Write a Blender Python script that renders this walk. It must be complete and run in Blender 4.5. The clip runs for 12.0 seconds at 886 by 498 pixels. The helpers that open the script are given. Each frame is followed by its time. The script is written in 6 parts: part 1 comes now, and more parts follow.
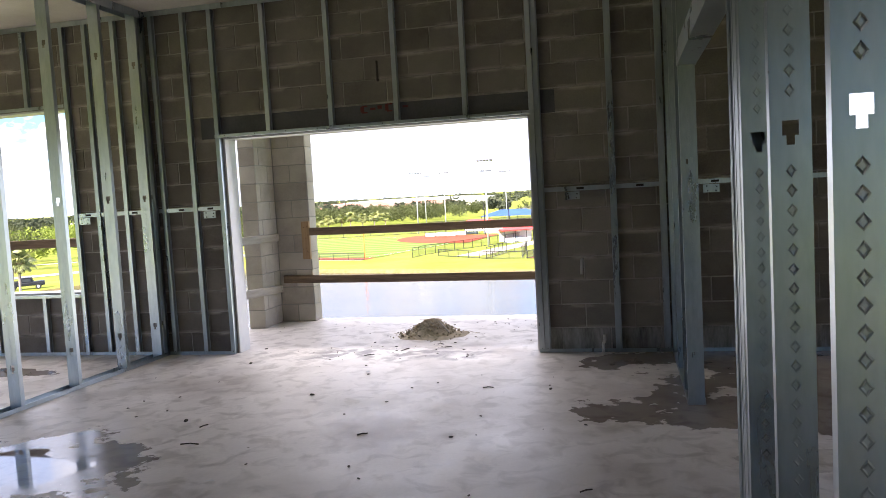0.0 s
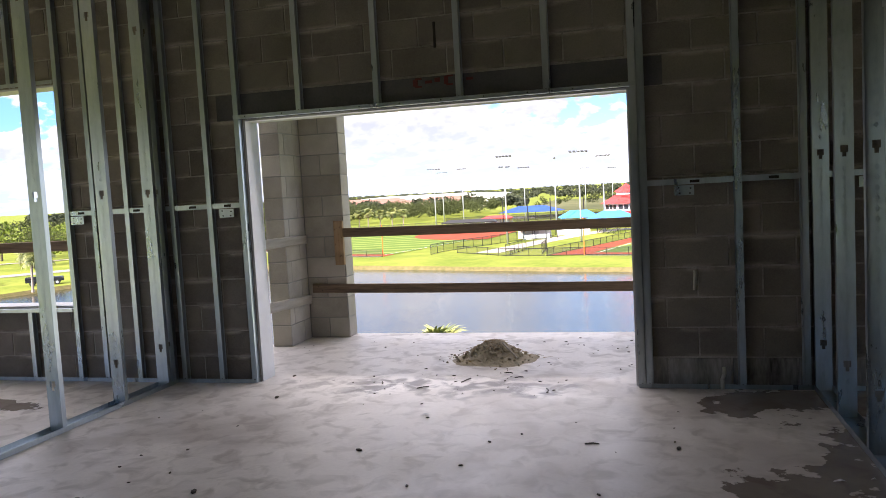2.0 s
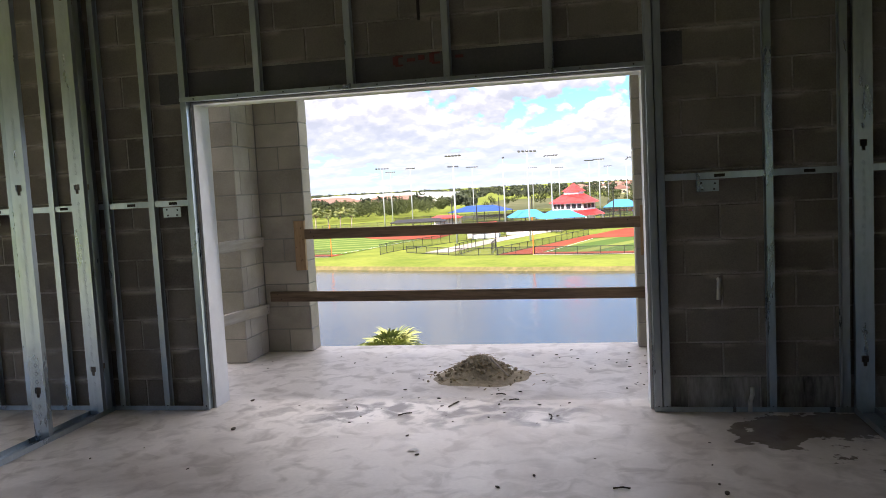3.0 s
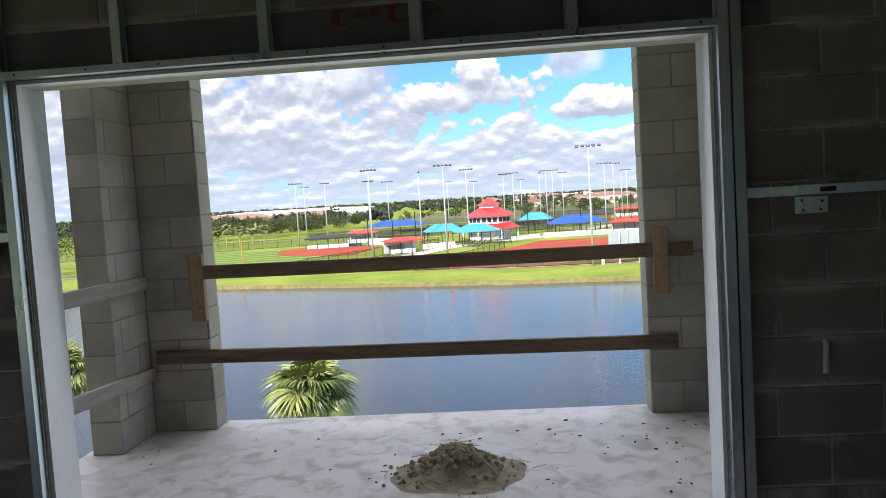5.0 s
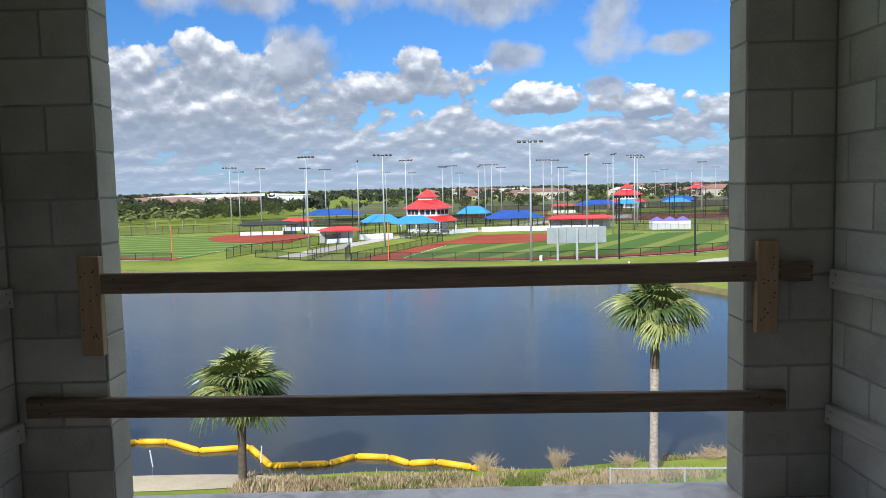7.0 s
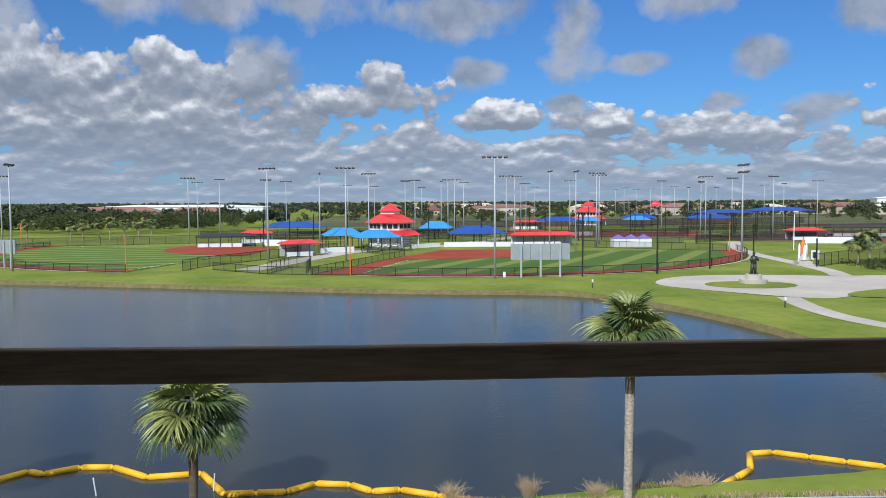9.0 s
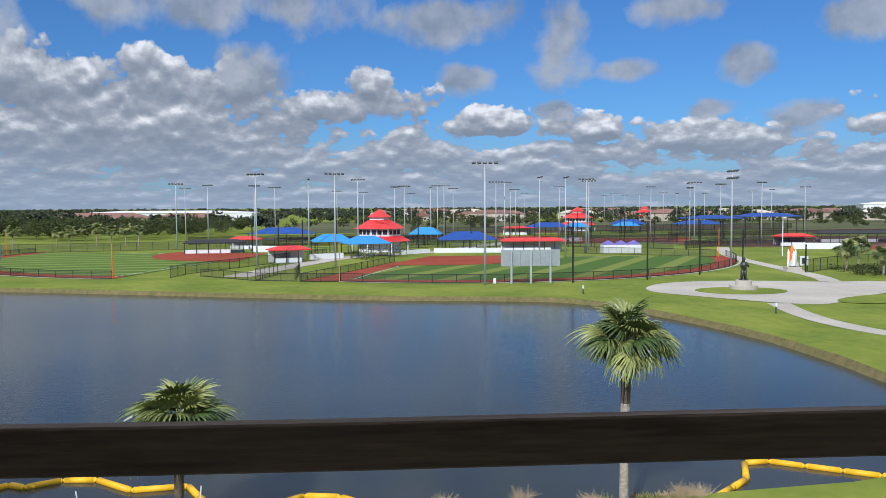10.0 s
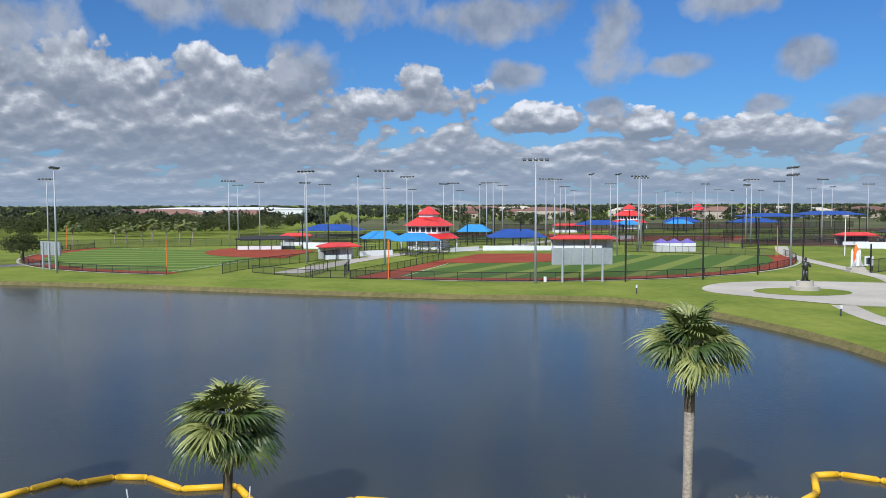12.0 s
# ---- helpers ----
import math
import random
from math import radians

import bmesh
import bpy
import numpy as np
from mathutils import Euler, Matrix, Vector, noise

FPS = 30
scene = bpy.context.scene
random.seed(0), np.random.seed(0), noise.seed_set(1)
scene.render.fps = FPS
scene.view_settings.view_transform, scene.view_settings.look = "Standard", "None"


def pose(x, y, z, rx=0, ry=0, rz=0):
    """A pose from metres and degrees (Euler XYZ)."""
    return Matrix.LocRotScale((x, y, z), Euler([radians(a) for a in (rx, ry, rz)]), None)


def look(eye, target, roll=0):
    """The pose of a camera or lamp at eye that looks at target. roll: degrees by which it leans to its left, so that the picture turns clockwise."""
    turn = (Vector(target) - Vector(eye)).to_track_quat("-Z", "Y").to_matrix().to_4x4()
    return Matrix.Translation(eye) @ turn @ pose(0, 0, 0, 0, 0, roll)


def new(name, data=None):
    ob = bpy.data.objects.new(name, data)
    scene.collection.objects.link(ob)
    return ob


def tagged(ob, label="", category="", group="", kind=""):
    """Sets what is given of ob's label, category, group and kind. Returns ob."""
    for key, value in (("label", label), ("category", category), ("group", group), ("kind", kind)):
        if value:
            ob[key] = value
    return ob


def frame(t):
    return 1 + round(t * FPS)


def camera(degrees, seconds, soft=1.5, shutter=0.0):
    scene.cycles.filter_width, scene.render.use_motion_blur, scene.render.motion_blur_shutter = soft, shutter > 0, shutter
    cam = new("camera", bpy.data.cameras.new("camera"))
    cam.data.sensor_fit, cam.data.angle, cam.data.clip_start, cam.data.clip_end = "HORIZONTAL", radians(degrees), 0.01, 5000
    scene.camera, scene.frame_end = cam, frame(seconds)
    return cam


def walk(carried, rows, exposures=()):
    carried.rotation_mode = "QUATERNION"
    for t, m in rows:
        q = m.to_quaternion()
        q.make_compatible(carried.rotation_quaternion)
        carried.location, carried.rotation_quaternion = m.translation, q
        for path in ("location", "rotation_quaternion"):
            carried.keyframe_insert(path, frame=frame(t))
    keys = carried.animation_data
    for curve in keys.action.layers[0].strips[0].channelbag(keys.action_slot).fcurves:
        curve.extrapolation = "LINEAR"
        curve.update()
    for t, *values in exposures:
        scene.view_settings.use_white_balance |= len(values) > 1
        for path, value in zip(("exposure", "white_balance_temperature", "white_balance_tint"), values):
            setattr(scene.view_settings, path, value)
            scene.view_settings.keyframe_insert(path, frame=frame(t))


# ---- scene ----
cam = camera(59.8, 12.0, soft=0.6)
PATH = [
    (0, (3.626, -6.554, 1.406), (3.161, -4.614, 1.262), -3.2),
    (0.5, (3.535, -6.228, 1.412), (3.03, -4.297, 1.278), -3.0),
    (1, (3.382, -5.943, 1.4), (2.844, -4.022, 1.268), -2.9),
    (1.5, (3.158, -5.654, 1.409), (2.619, -3.733, 1.27), -2.9),
    (2, (2.933, -5.341, 1.411), (2.426, -3.412, 1.26), -3.1),
    (2.5, (2.699, -5.013, 1.402), (2.25, -3.07, 1.246), -3.1),
    (3, (2.522, -4.669, 1.397), (2.146, -2.711, 1.238), -3.0),
    (3.5, (2.391, -4.284, 1.407), (2.088, -2.313, 1.255), -3.0),
    (3.7, (2.338, -4.136, 1.395), (2.059, -2.161, 1.25), -3.2),
    (5.3, (1.929, -2.869, 1.448), (1.796, -0.878, 1.313), -3.5),
    (5.5, (1.876, -2.729, 1.447), (1.759, -0.738, 1.311), -3.5),
    (6, (1.763, -2.344, 1.455), (1.686, -0.351, 1.307), -3.0),
    (6.5, (1.638, -1.975, 1.451), (1.603, 0.018, 1.292), -2.2),
    (7, (1.539, -1.594, 1.443), (1.548, 0.399, 1.28), -1.3),
    (7.2, (1.477, -1.452, 1.424), (1.521, 0.542, 1.279), -1.2),
    (8.8, (1.276, -0.314, 1.454), (1.378, 1.679, 1.323), -0.2),
    (9, (1.26, -0.186, 1.456), (1.371, 1.807, 1.329), -0.3),
    (9.5, (1.232, 0.103, 1.465), (1.358, 2.095, 1.344), -0.2),
    (10, (1.185, 0.378, 1.474), (1.324, 2.37, 1.362), -0.3),
    (10.5, (1.122, 0.646, 1.483), (1.264, 2.638, 1.38), -0.4),
    (11, (1.059, 0.893, 1.487), (1.188, 2.886, 1.389), -0.4),
    (11.5, (1.026, 1.125, 1.489), (1.121, 3.12, 1.383), -0.3),
    (12, (1.03, 1.361, 1.492), (1.044, 3.358, 1.373), -0.2),
]
walk(cam, [(t, look(eye, target, roll)) for t, eye, target, roll in PATH],
     exposures=((0, 2.15, 6900, 22), (1.0, 2.02, 6900, 22), (2.0, 1.60, 6900, 22), (3.7, 1.34, 6800, 18), (5.3, 0.92, 6250, 13), (6.5, 0.48, 6000, 11), (7.2, 0.32, 5900, 11), (8.6, -0.04, 5850, 11), (12, -0.1, 5850, 11)))

# ---- world and sun ----
SUN_EL, SUN_AZ = radians(38), radians(205)      # azimuth: clockwise from +y
world = bpy.data.worlds.new("world")
scene.world = world
world.use_nodes = True
wt = world.node_tree
wt.nodes.clear()


def nd(tree, kind):
    return tree.nodes.new(kind)


def math_node(tree, op, a, b=None, clamp=False):
    n = tree.nodes.new("ShaderNodeMath")
    n.operation = op
    n.use_clamp = clamp
    for i, v in enumerate((a, b)):
        if v is None:
            continue
        if isinstance(v, (int, float)):
            n.inputs[i].default_value = v
        else:
            tree.links.new(v, n.inputs[i])
    return n.outputs[0]


def ramp(tree, fac, stops):
    n = tree.nodes.new("ShaderNodeValToRGB")
    el = n.color_ramp.elements
    while len(el) < len(stops):
        el.new(0.5)
    for e, (p, c) in zip(el, stops):
        e.position = p
        e.color = (c, c, c, 1) if isinstance(c, (int, float)) else (*c, 1)
    tree.links.new(fac, n.inputs[0])
    return n.outputs[0]


def mix(tree, fac, a, b, blend="MIX"):
    n = tree.nodes.new("ShaderNodeMix")
    n.data_type, n.blend_type = "RGBA", blend
    for i, v in ((0, fac), (6, a), (7, b)):
        if isinstance(v, (int, float)):
            n.inputs[i].default_value = v
        elif isinstance(v, tuple):
            n.inputs[i].default_value = (*v, 1)
        else:
            tree.links.new(v, n.inputs[i])
    return n.outputs[2]


sky = nd(wt, "ShaderNodeTexSky")
sky.sky_type, sky.sun_disc, sky.sun_elevation, sky.sun_rotation = "NISHITA", False, SUN_EL, SUN_AZ
sky.altitude, sky.air_density, sky.dust_density, sky.ozone_density = 10, 1.0, 0.6, 2.2
coord = nd(wt, "ShaderNodeTexCoord")
sep = nd(wt, "ShaderNodeSeparateXYZ")
wt.links.new(coord.outputs["Generated"], sep.inputs[0])
up = math_node(wt, "MAXIMUM", sep.outputs[2], 0.0)
# bearing and height in degrees
bearing = math_node(wt, "MULTIPLY", math_node(wt, "ARCTAN2", sep.outputs[0], sep.outputs[1]), 57.2958)
height = math_node(wt, "MULTIPLY", math_node(wt, "ARCSINE", up), 57.2958)


def pair(a, b):
    n = nd(wt, "ShaderNodeCombineXYZ")
    for i, v in enumerate((a, b)):
        if isinstance(v, (int, float)):
            n.inputs[i].default_value = v
        else:
            wt.links.new(v, n.inputs[i])
    return n.outputs[0]


def vec(op, a, b):
    n = nd(wt, "ShaderNodeVectorMath")
    n.operation = op
    for i, v in enumerate((a, b)):
        if isinstance(v, tuple):
            n.inputs[i].default_value = v
        else:
            wt.links.new(v, n.inputs[i])
    return n.outputs["Value" if op == "LENGTH" else "Vector"]


def sky_noise(where, scale, detail, rough, shift=(0, 0, 0), lacunarity=2.0):
    n = nd(wt, "ShaderNodeTexNoise")
    for key, v in (("Scale", scale), ("Detail", detail), ("Roughness", rough), ("Lacunarity", lacunarity), ("Distortion", 0.0)):
        n.inputs[key].default_value = v
    wt.links.new(vec("ADD", where, shift), n.inputs["Vector"])
    return n.outputs[0]


# the layer seen in perspective: flatter towards the horizon
def layer(h):
    return pair(math_node(wt, "MULTIPLY", bearing, 0.35), math_node(wt, "MULTIPLY", math_node(wt, "LOGARITHM", math_node(wt, "ADD", h, 2.0), math.e), 4.4))


# heaped clouds: bearing, height, half width, half height
HEAPS = [(-23.6, 8.7, 6.8, 2.6), (-29.0, 6.2, 6.0, 4.0), (-13.6, 8.6, 5.6, 2.4), (-18.0, 5.6, 14.0, 3.4), (-3.4, 7.5, 5.6, 1.9), (-1.7, 8.8, 2.4, 1.7), (8.5, 5.9, 6.2, 1.2), (15.3, 5.4, 2.4, 1.1), (24, 4.6, 9, 1.7)]
# softer grey scraps higher up
SCRAPS = [(-12.5, 13.9, 12.0, 2.3), (-28.2, 11.6, 4.2, 2.8), (4.0, 13.3, 5.2, 2.0), (12.7, 11.7, 2.5, 3.2), (5.4, 9.1, 2.9, 1.3), (17.4, 9.5, 2.1, 1.0), (25.5, 9.9, 1.9, 1.6), (21.2, 13.4, 4.4, 1.4), (23.1, 6.6, 2.0, 0.8), (12.1, 6.8, 1.8, 0.8), (28.2, 5.8, 3.6, 1.2), (-9.6, 10.0, 2.6, 2.2), (34, 12, 5, 2), (-38, 12, 6, 3)]


def field(h, clouds):
    """How deep a direction lies inside the nearest cloud: 1 at its heart, 0 at its rim."""
    here = pair(bearing, h)
    best = None
    for b, e, rb, re_ in clouds:
        d = vec("LENGTH", vec("DIVIDE", vec("SUBTRACT", here, (b, e, 0)), (rb, re_, 1)), (0, 0, 0))
        d = math_node(wt, "SUBTRACT", 1.0, d)
        best = d if best is None else math_node(wt, "MAXIMUM", best, d)
    return best


def heaped(h, detail):
    """Density of the heaped clouds at a height: the single ones, a bank along the horizon, and billows."""
    where = layer(h)
    bank = math_node(wt, "MULTIPLY", math_node(wt, "SUBTRACT", math_node(wt, "SUBTRACT", 5.6, math_node(wt, "MULTIPLY", bearing, 0.02)), h), 0.22)
    d = math_node(wt, "MAXIMUM", math_node(wt, "MINIMUM", bank, 0.42), field(h, HEAPS))
    n = sky_noise(where, 0.62, detail, 0.56, (3.7, 2.1, 0.4), 2.15)
    v = nd(wt, "ShaderNodeTexVoronoi")
    v.feature = "SMOOTH_F1"
    v.inputs["Scale"].default_value, v.inputs["Smoothness"].default_value = 1.25, 0.35
    v.inputs["Detail"].default_value, v.inputs["Roughness"].default_value = 2.0, 0.55
    wob = sky_noise(where, 1.4, 3, 0.5, (9.1, 4.4, 2))
    wt.links.new(vec("ADD", where, pair(math_node(wt, "MULTIPLY", wob, 0.7), math_node(wt, "MULTIPLY", wob, 0.5))), v.inputs["Vector"])
    billow = math_node(wt, "MULTIPLY", math_node(wt, "SUBTRACT", 0.42, v.outputs["Distance"]), 0.42)
    return math_node(wt, "ADD", math_node(wt, "MULTIPLY", math_node(wt, "MAXIMUM", d, -0.6), 0.62), math_node(wt, "ADD", math_node(wt, "MULTIPLY", math_node(wt, "SUBTRACT", n, 0.36), 1.5), billow))


dens = heaped(height, 9.0)
over = heaped(math_node(wt, "ADD", math_node(wt, "MULTIPLY", height, 1.05), 0.30), 5.0)
cover = ramp(wt, dens, [(0.0, 0.0), (0.09, 1.0)])
slope = math_node(wt, "SUBTRACT", dens, over)
glow = math_node(wt, "ADD", math_node(wt, "MULTIPLY", slope, 1.3), math_node(wt, "ADD", 0.34, math_node(wt, "MULTIPLY", dens, -0.10)), clamp=True)
cloud = ramp(wt, glow, [(0.0, (2.5, 2.85, 3.4)), (0.30, (3.2, 3.5, 4.0)), (0.50, (4.2, 4.45, 4.8)), (0.68, (6.2, 6.3, 6.5)), (0.86, (9.0, 8.9, 8.8))])
aloft = math_node(wt, "MINIMUM", math_node(wt, "MULTIPLY", math_node(wt, "SUBTRACT", height, 15.5), 0.09), 0.28)
wisp = math_node(wt, "ADD", math_node(wt, "MULTIPLY", math_node(wt, "MAXIMUM", field(height, SCRAPS), aloft), 0.6), math_node(wt, "MULTIPLY", math_node(wt, "SUBTRACT", sky_noise(layer(height), 0.8, 7, 0.52, (1.3, 7.7, 5)), 0.50), 1.5))
wisp_cover = ramp(wt, wisp, [(0.0, 0.0), (0.30, 0.92)])
wisp_tone = ramp(wt, sky_noise(layer(height), 0.9, 6, 0.55, (1.45, 7.4, 5)), [(0.38, (2.7, 3.1, 3.75)), (0.60, (4.3, 4.6, 5.1))])
haze = ramp(wt, up, [(0.0, 0.75), (0.03, 0.45), (0.10, 0.0)])
clear = mix(wt, 1.0, sky.outputs[0], (0.40, 0.68, 1.0), "MULTIPLY")
covered = mix(wt, wisp_cover, mix(wt, cover, clear, cloud), wisp_tone)
hazed = mix(wt, haze, covered, (3.3, 4.1, 5.1))
# smooth brightening overhead, out of view, added to light balcony and floor
hazed = mix(wt, ramp(wt, up, [(0.30, 0.0), (0.75, 0.8)]), hazed, (11.0, 11.2, 11.6))
bg = nd(wt, "ShaderNodeBackground")
bg.inputs[1].default_value = 0.10
wt.links.new(hazed, bg.inputs[0])
wt.links.new(bg.outputs[0], nd(wt, "ShaderNodeOutputWorld").inputs[0])

sun = new("sun", bpy.data.lights.new("sun", "SUN"))
sun.data.energy, sun.data.angle, sun.data.color = 4.2, radians(0.5), (1.0, 0.95, 0.86)
sun_way = Vector((math.sin(SUN_AZ) * math.cos(SUN_EL), math.cos(SUN_AZ) * math.cos(SUN_EL), math.sin(SUN_EL)))
sun.matrix_world = look(sun_way * 60, (0, 0, 0))


def opening_fill(x, y, z, w, h, target, power):
    """An added area lamp in an opening, boosting the sky's light on the floor indoors."""
    la = bpy.data.lights.new("sky_light", "AREA")
    la.shape, la.size, la.size_y, la.energy, la.color = "RECTANGLE", w, h, power, (0.94, 0.97, 1.0)
    ob = new("sky_light", la)
    ob.matrix_world = look((x, y, z), target)
    return ob


opening_fill(1.43, 0.21, 1.05, 2.7, 1.9, (1.43, -3.0, 0.75), 6)
opening_fill(-2.63, 0.21, 1.5, 1.9, 1.7, (-2.63, -3.0, 0.9), 4)


# ---- materials ----
def material(name, dark, light, scale=4.0, rough=0.8, metal=0.0, bump=0.15, fine=60.0, vary=0.0, spec=0.4, stretch=(1, 1, 1), rough2=None, local=False):
    """A surface with colour varied at two scales, fine relief, and, with vary, a tone of its own for each object."""
    m = bpy.data.materials.new(name)
    m.use_nodes = True
    t = m.node_tree
    b = t.nodes["Principled BSDF"]
    if local:
        src = nd(t, "ShaderNodeTexCoord").outputs["Object"]
    else:
        src = nd(t, "ShaderNodeNewGeometry").outputs["Position"]
    mp = nd(t, "ShaderNodeMapping")
    mp.inputs["Scale"].default_value = stretch
    t.links.new(src, mp.inputs[0])
    info = nd(t, "ShaderNodeObjectInfo")
    n1 = nd(t, "ShaderNodeTexNoise")
    n1.inputs["Scale"].default_value, n1.inputs["Detail"].default_value, n1.inputs["Roughness"].default_value = scale, 6, 0.62
    n2 = nd(t, "ShaderNodeTexNoise")
    n2.inputs["Scale"].default_value, n2.inputs["Detail"].default_value = fine, 4
    for n in (n1, n2):
        t.links.new(mp.outputs[0], n.inputs["Vector"])
    f = math_node(t, "ADD", math_node(t, "MULTIPLY", n1.outputs[0], 0.72), math_node(t, "MULTIPLY", n2.outputs[0], 0.28))
    if vary:
        f = math_node(t, "ADD", f, math_node(t, "MULTIPLY", math_node(t, "SUBTRACT", info.outputs["Random"], 0.5), vary))
    col = ramp(t, f, [(0.28, dark), (0.72, light)])
    t.links.new(col, b.inputs["Base Color"])
    b.inputs["Metallic"].default_value = metal
    b.inputs["Specular IOR Level"].default_value = spec
    t.links.new(ramp(t, n1.outputs[0], [(0.3, rough if rough2 is None else rough2), (0.7, rough)]), b.inputs["Roughness"])
    if bump:
        bp = nd(t, "ShaderNodeBump")
        bp.inputs["Strength"].default_value, bp.inputs["Distance"].default_value = bump, 0.01
        t.links.new(f, bp.inputs["Height"])
        t.links.new(bp.outputs[0], b.inputs["Normal"])
    m["colour"] = col.node.name
    return m


M = {}
# darker than block_pier: the room's dimmer light is put into this base colour
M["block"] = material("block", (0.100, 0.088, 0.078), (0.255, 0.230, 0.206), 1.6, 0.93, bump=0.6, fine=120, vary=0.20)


def smeared(m, tone, amount):
    """Mortar smeared along the bed joints, in dashes, over a block's face."""
    t = m.node_tree
    pos = nd(t, "ShaderNodeNewGeometry").outputs["Position"]
    s = nd(t, "ShaderNodeSeparateXYZ")
    t.links.new(pos, s.inputs[0])
    n = nd(t, "ShaderNodeTexNoise")
    n.inputs["Scale"].default_value, n.inputs["Detail"].default_value, n.inputs["Roughness"].default_value = 3.2, 6, 0.6
    mp = nd(t, "ShaderNodeMapping")
    mp.inputs["Scale"].default_value = (0.8, 0.8, 1.7)
    t.links.new(pos, mp.inputs[0])
    t.links.new(mp.outputs[0], n.inputs["Vector"])
    wob = math_node(t, "MULTIPLY", math_node(t, "SUBTRACT", n.outputs[0], 0.5), 0.045)
    f = math_node(t, "FRACT", math_node(t, "DIVIDE", math_node(t, "ADD", s.outputs[2], wob), 0.2032))
    near = math_node(t, "ABSOLUTE", math_node(t, "SUBTRACT", f, 0.5))
    mask = math_node(t, "MULTIPLY", ramp(t, near, [(0.34, 0.0), (0.47, 1.0)]), ramp(t, n.outputs[0], [(0.47, 0.0), (0.60, amount)]))
    t.links.new(mix(t, mask, t.nodes[m["colour"]].outputs[0], tone), t.nodes["Principled BSDF"].inputs["Base Color"])


smeared(M["block"], (0.44, 0.41, 0.37), 0.75)
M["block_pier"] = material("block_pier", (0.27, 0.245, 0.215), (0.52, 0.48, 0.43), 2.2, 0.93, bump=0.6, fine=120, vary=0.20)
M["block_damp"] = material("block_damp", (0.05, 0.046, 0.042), (0.42, 0.41, 0.39), 9.0, 0.9, bump=0.4, fine=60, vary=0.2, stretch=(1, 1, 0.22))
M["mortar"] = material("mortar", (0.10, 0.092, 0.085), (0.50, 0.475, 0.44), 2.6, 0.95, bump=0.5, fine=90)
M["mortar_pier"] = material("mortar_pier", (0.20, 0.195, 0.185), (0.34, 0.33, 0.31), 5.0, 0.95, bump=0.5, fine=90)
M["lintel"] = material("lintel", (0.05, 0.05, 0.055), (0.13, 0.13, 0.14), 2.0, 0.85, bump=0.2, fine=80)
M["stucco"] = material("stucco", (0.50, 0.51, 0.52), (0.64, 0.65, 0.66), 4.0, 0.85, bump=0.15, fine=120)
M["ceiling"] = material("ceiling", (0.42, 0.39, 0.35), (0.60, 0.57, 0.52), 1.6, 0.9, bump=0.2, fine=60)
M["steel"] = material("steel", (0.30, 0.355, 0.39), (0.50, 0.56, 0.595), 5.0, 0.40, 0.92, bump=0.05, fine=45, vary=0.25, rough2=0.24, stretch=(1, 1, 0.25))
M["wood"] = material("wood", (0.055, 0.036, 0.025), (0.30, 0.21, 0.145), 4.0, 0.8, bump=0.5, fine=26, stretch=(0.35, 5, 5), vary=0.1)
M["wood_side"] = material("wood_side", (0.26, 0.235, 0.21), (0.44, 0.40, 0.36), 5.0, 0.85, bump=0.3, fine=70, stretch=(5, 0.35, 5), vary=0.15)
M["wood_cleat"] = material("wood_cleat", (0.27, 0.17, 0.095), (0.46, 0.31, 0.19), 5.0, 0.8, bump=0.3, fine=60, stretch=(5, 5, 0.4))
M["hole"] = material("hole", (0.015, 0.012, 0.01), (0.03, 0.026, 0.02), 5, 0.9, bump=0)
M["sand"] = material("sand", (0.20, 0.17, 0.125), (0.48, 0.41, 0.31), 9.0, 0.95, bump=0.9, fine=110)
M["debris"] = material("debris", (0.02, 0.018, 0.016), (0.10, 0.08, 0.06), 9.0, 0.9, bump=0.2)
M["paper"] = material("paper", (0.55, 0.55, 0.54), (0.72, 0.72, 0.70), 9.0, 0.8, bump=0.1)
M["red_mark"] = material("red_mark", (0.085, 0.015, 0.018), (0.16, 0.03, 0.03), 30.0, 0.8, bump=0)
M["pvc"] = material("pvc", (0.48, 0.48, 0.46), (0.62, 0.62, 0.60), 9.0, 0.5, bump=0.05)
M["grass"] = material("grass", (0.075, 0.125, 0.014), (0.25, 0.275, 0.05), 0.10, 0.95, bump=0.6, fine=0.9, spec=0.1)
M["weeds"] = material("weeds", (0.07, 0.11, 0.02), (0.22, 0.24, 0.07), 0.5, 0.95, bump=0.3, fine=6, spec=0.1)
M["dry_weeds"] = material("dry_weeds", (0.26, 0.18, 0.10), (0.50, 0.40, 0.25), 0.5, 0.95, bump=0.2, fine=6, spec=0.1)
M["dirt_red"] = material("dirt_red", (0.20, 0.040, 0.022), (0.33, 0.075, 0.042), 0.15, 0.95, bump=0.2, fine=3, spec=0.1)
M["dirt_brown"] = material("dirt_brown", (0.085, 0.050, 0.035), (0.17, 0.10, 0.07), 0.1, 0.95, bump=0.2, fine=2, spec=0.1)
M["scrub"] = material("scrub", (0.05, 0.062, 0.025), (0.15, 0.15, 0.075), 0.03, 0.95, bump=0.2, fine=0.4, spec=0.1)
M["path"] = material("path", (0.33, 0.30, 0.25), (0.52, 0.475, 0.41), 0.12, 0.9, bump=0.2, fine=2)
M["asphalt"] = material("asphalt", (0.16, 0.155, 0.15), (0.26, 0.25, 0.24), 0.12, 0.9, bump=0.2, fine=2)
M["bank_soil"] = material("bank_soil", (0.075, 0.085, 0.025), (0.22, 0.17, 0.085), 1.2, 0.95, bump=0.4, fine=5, spec=0.1)
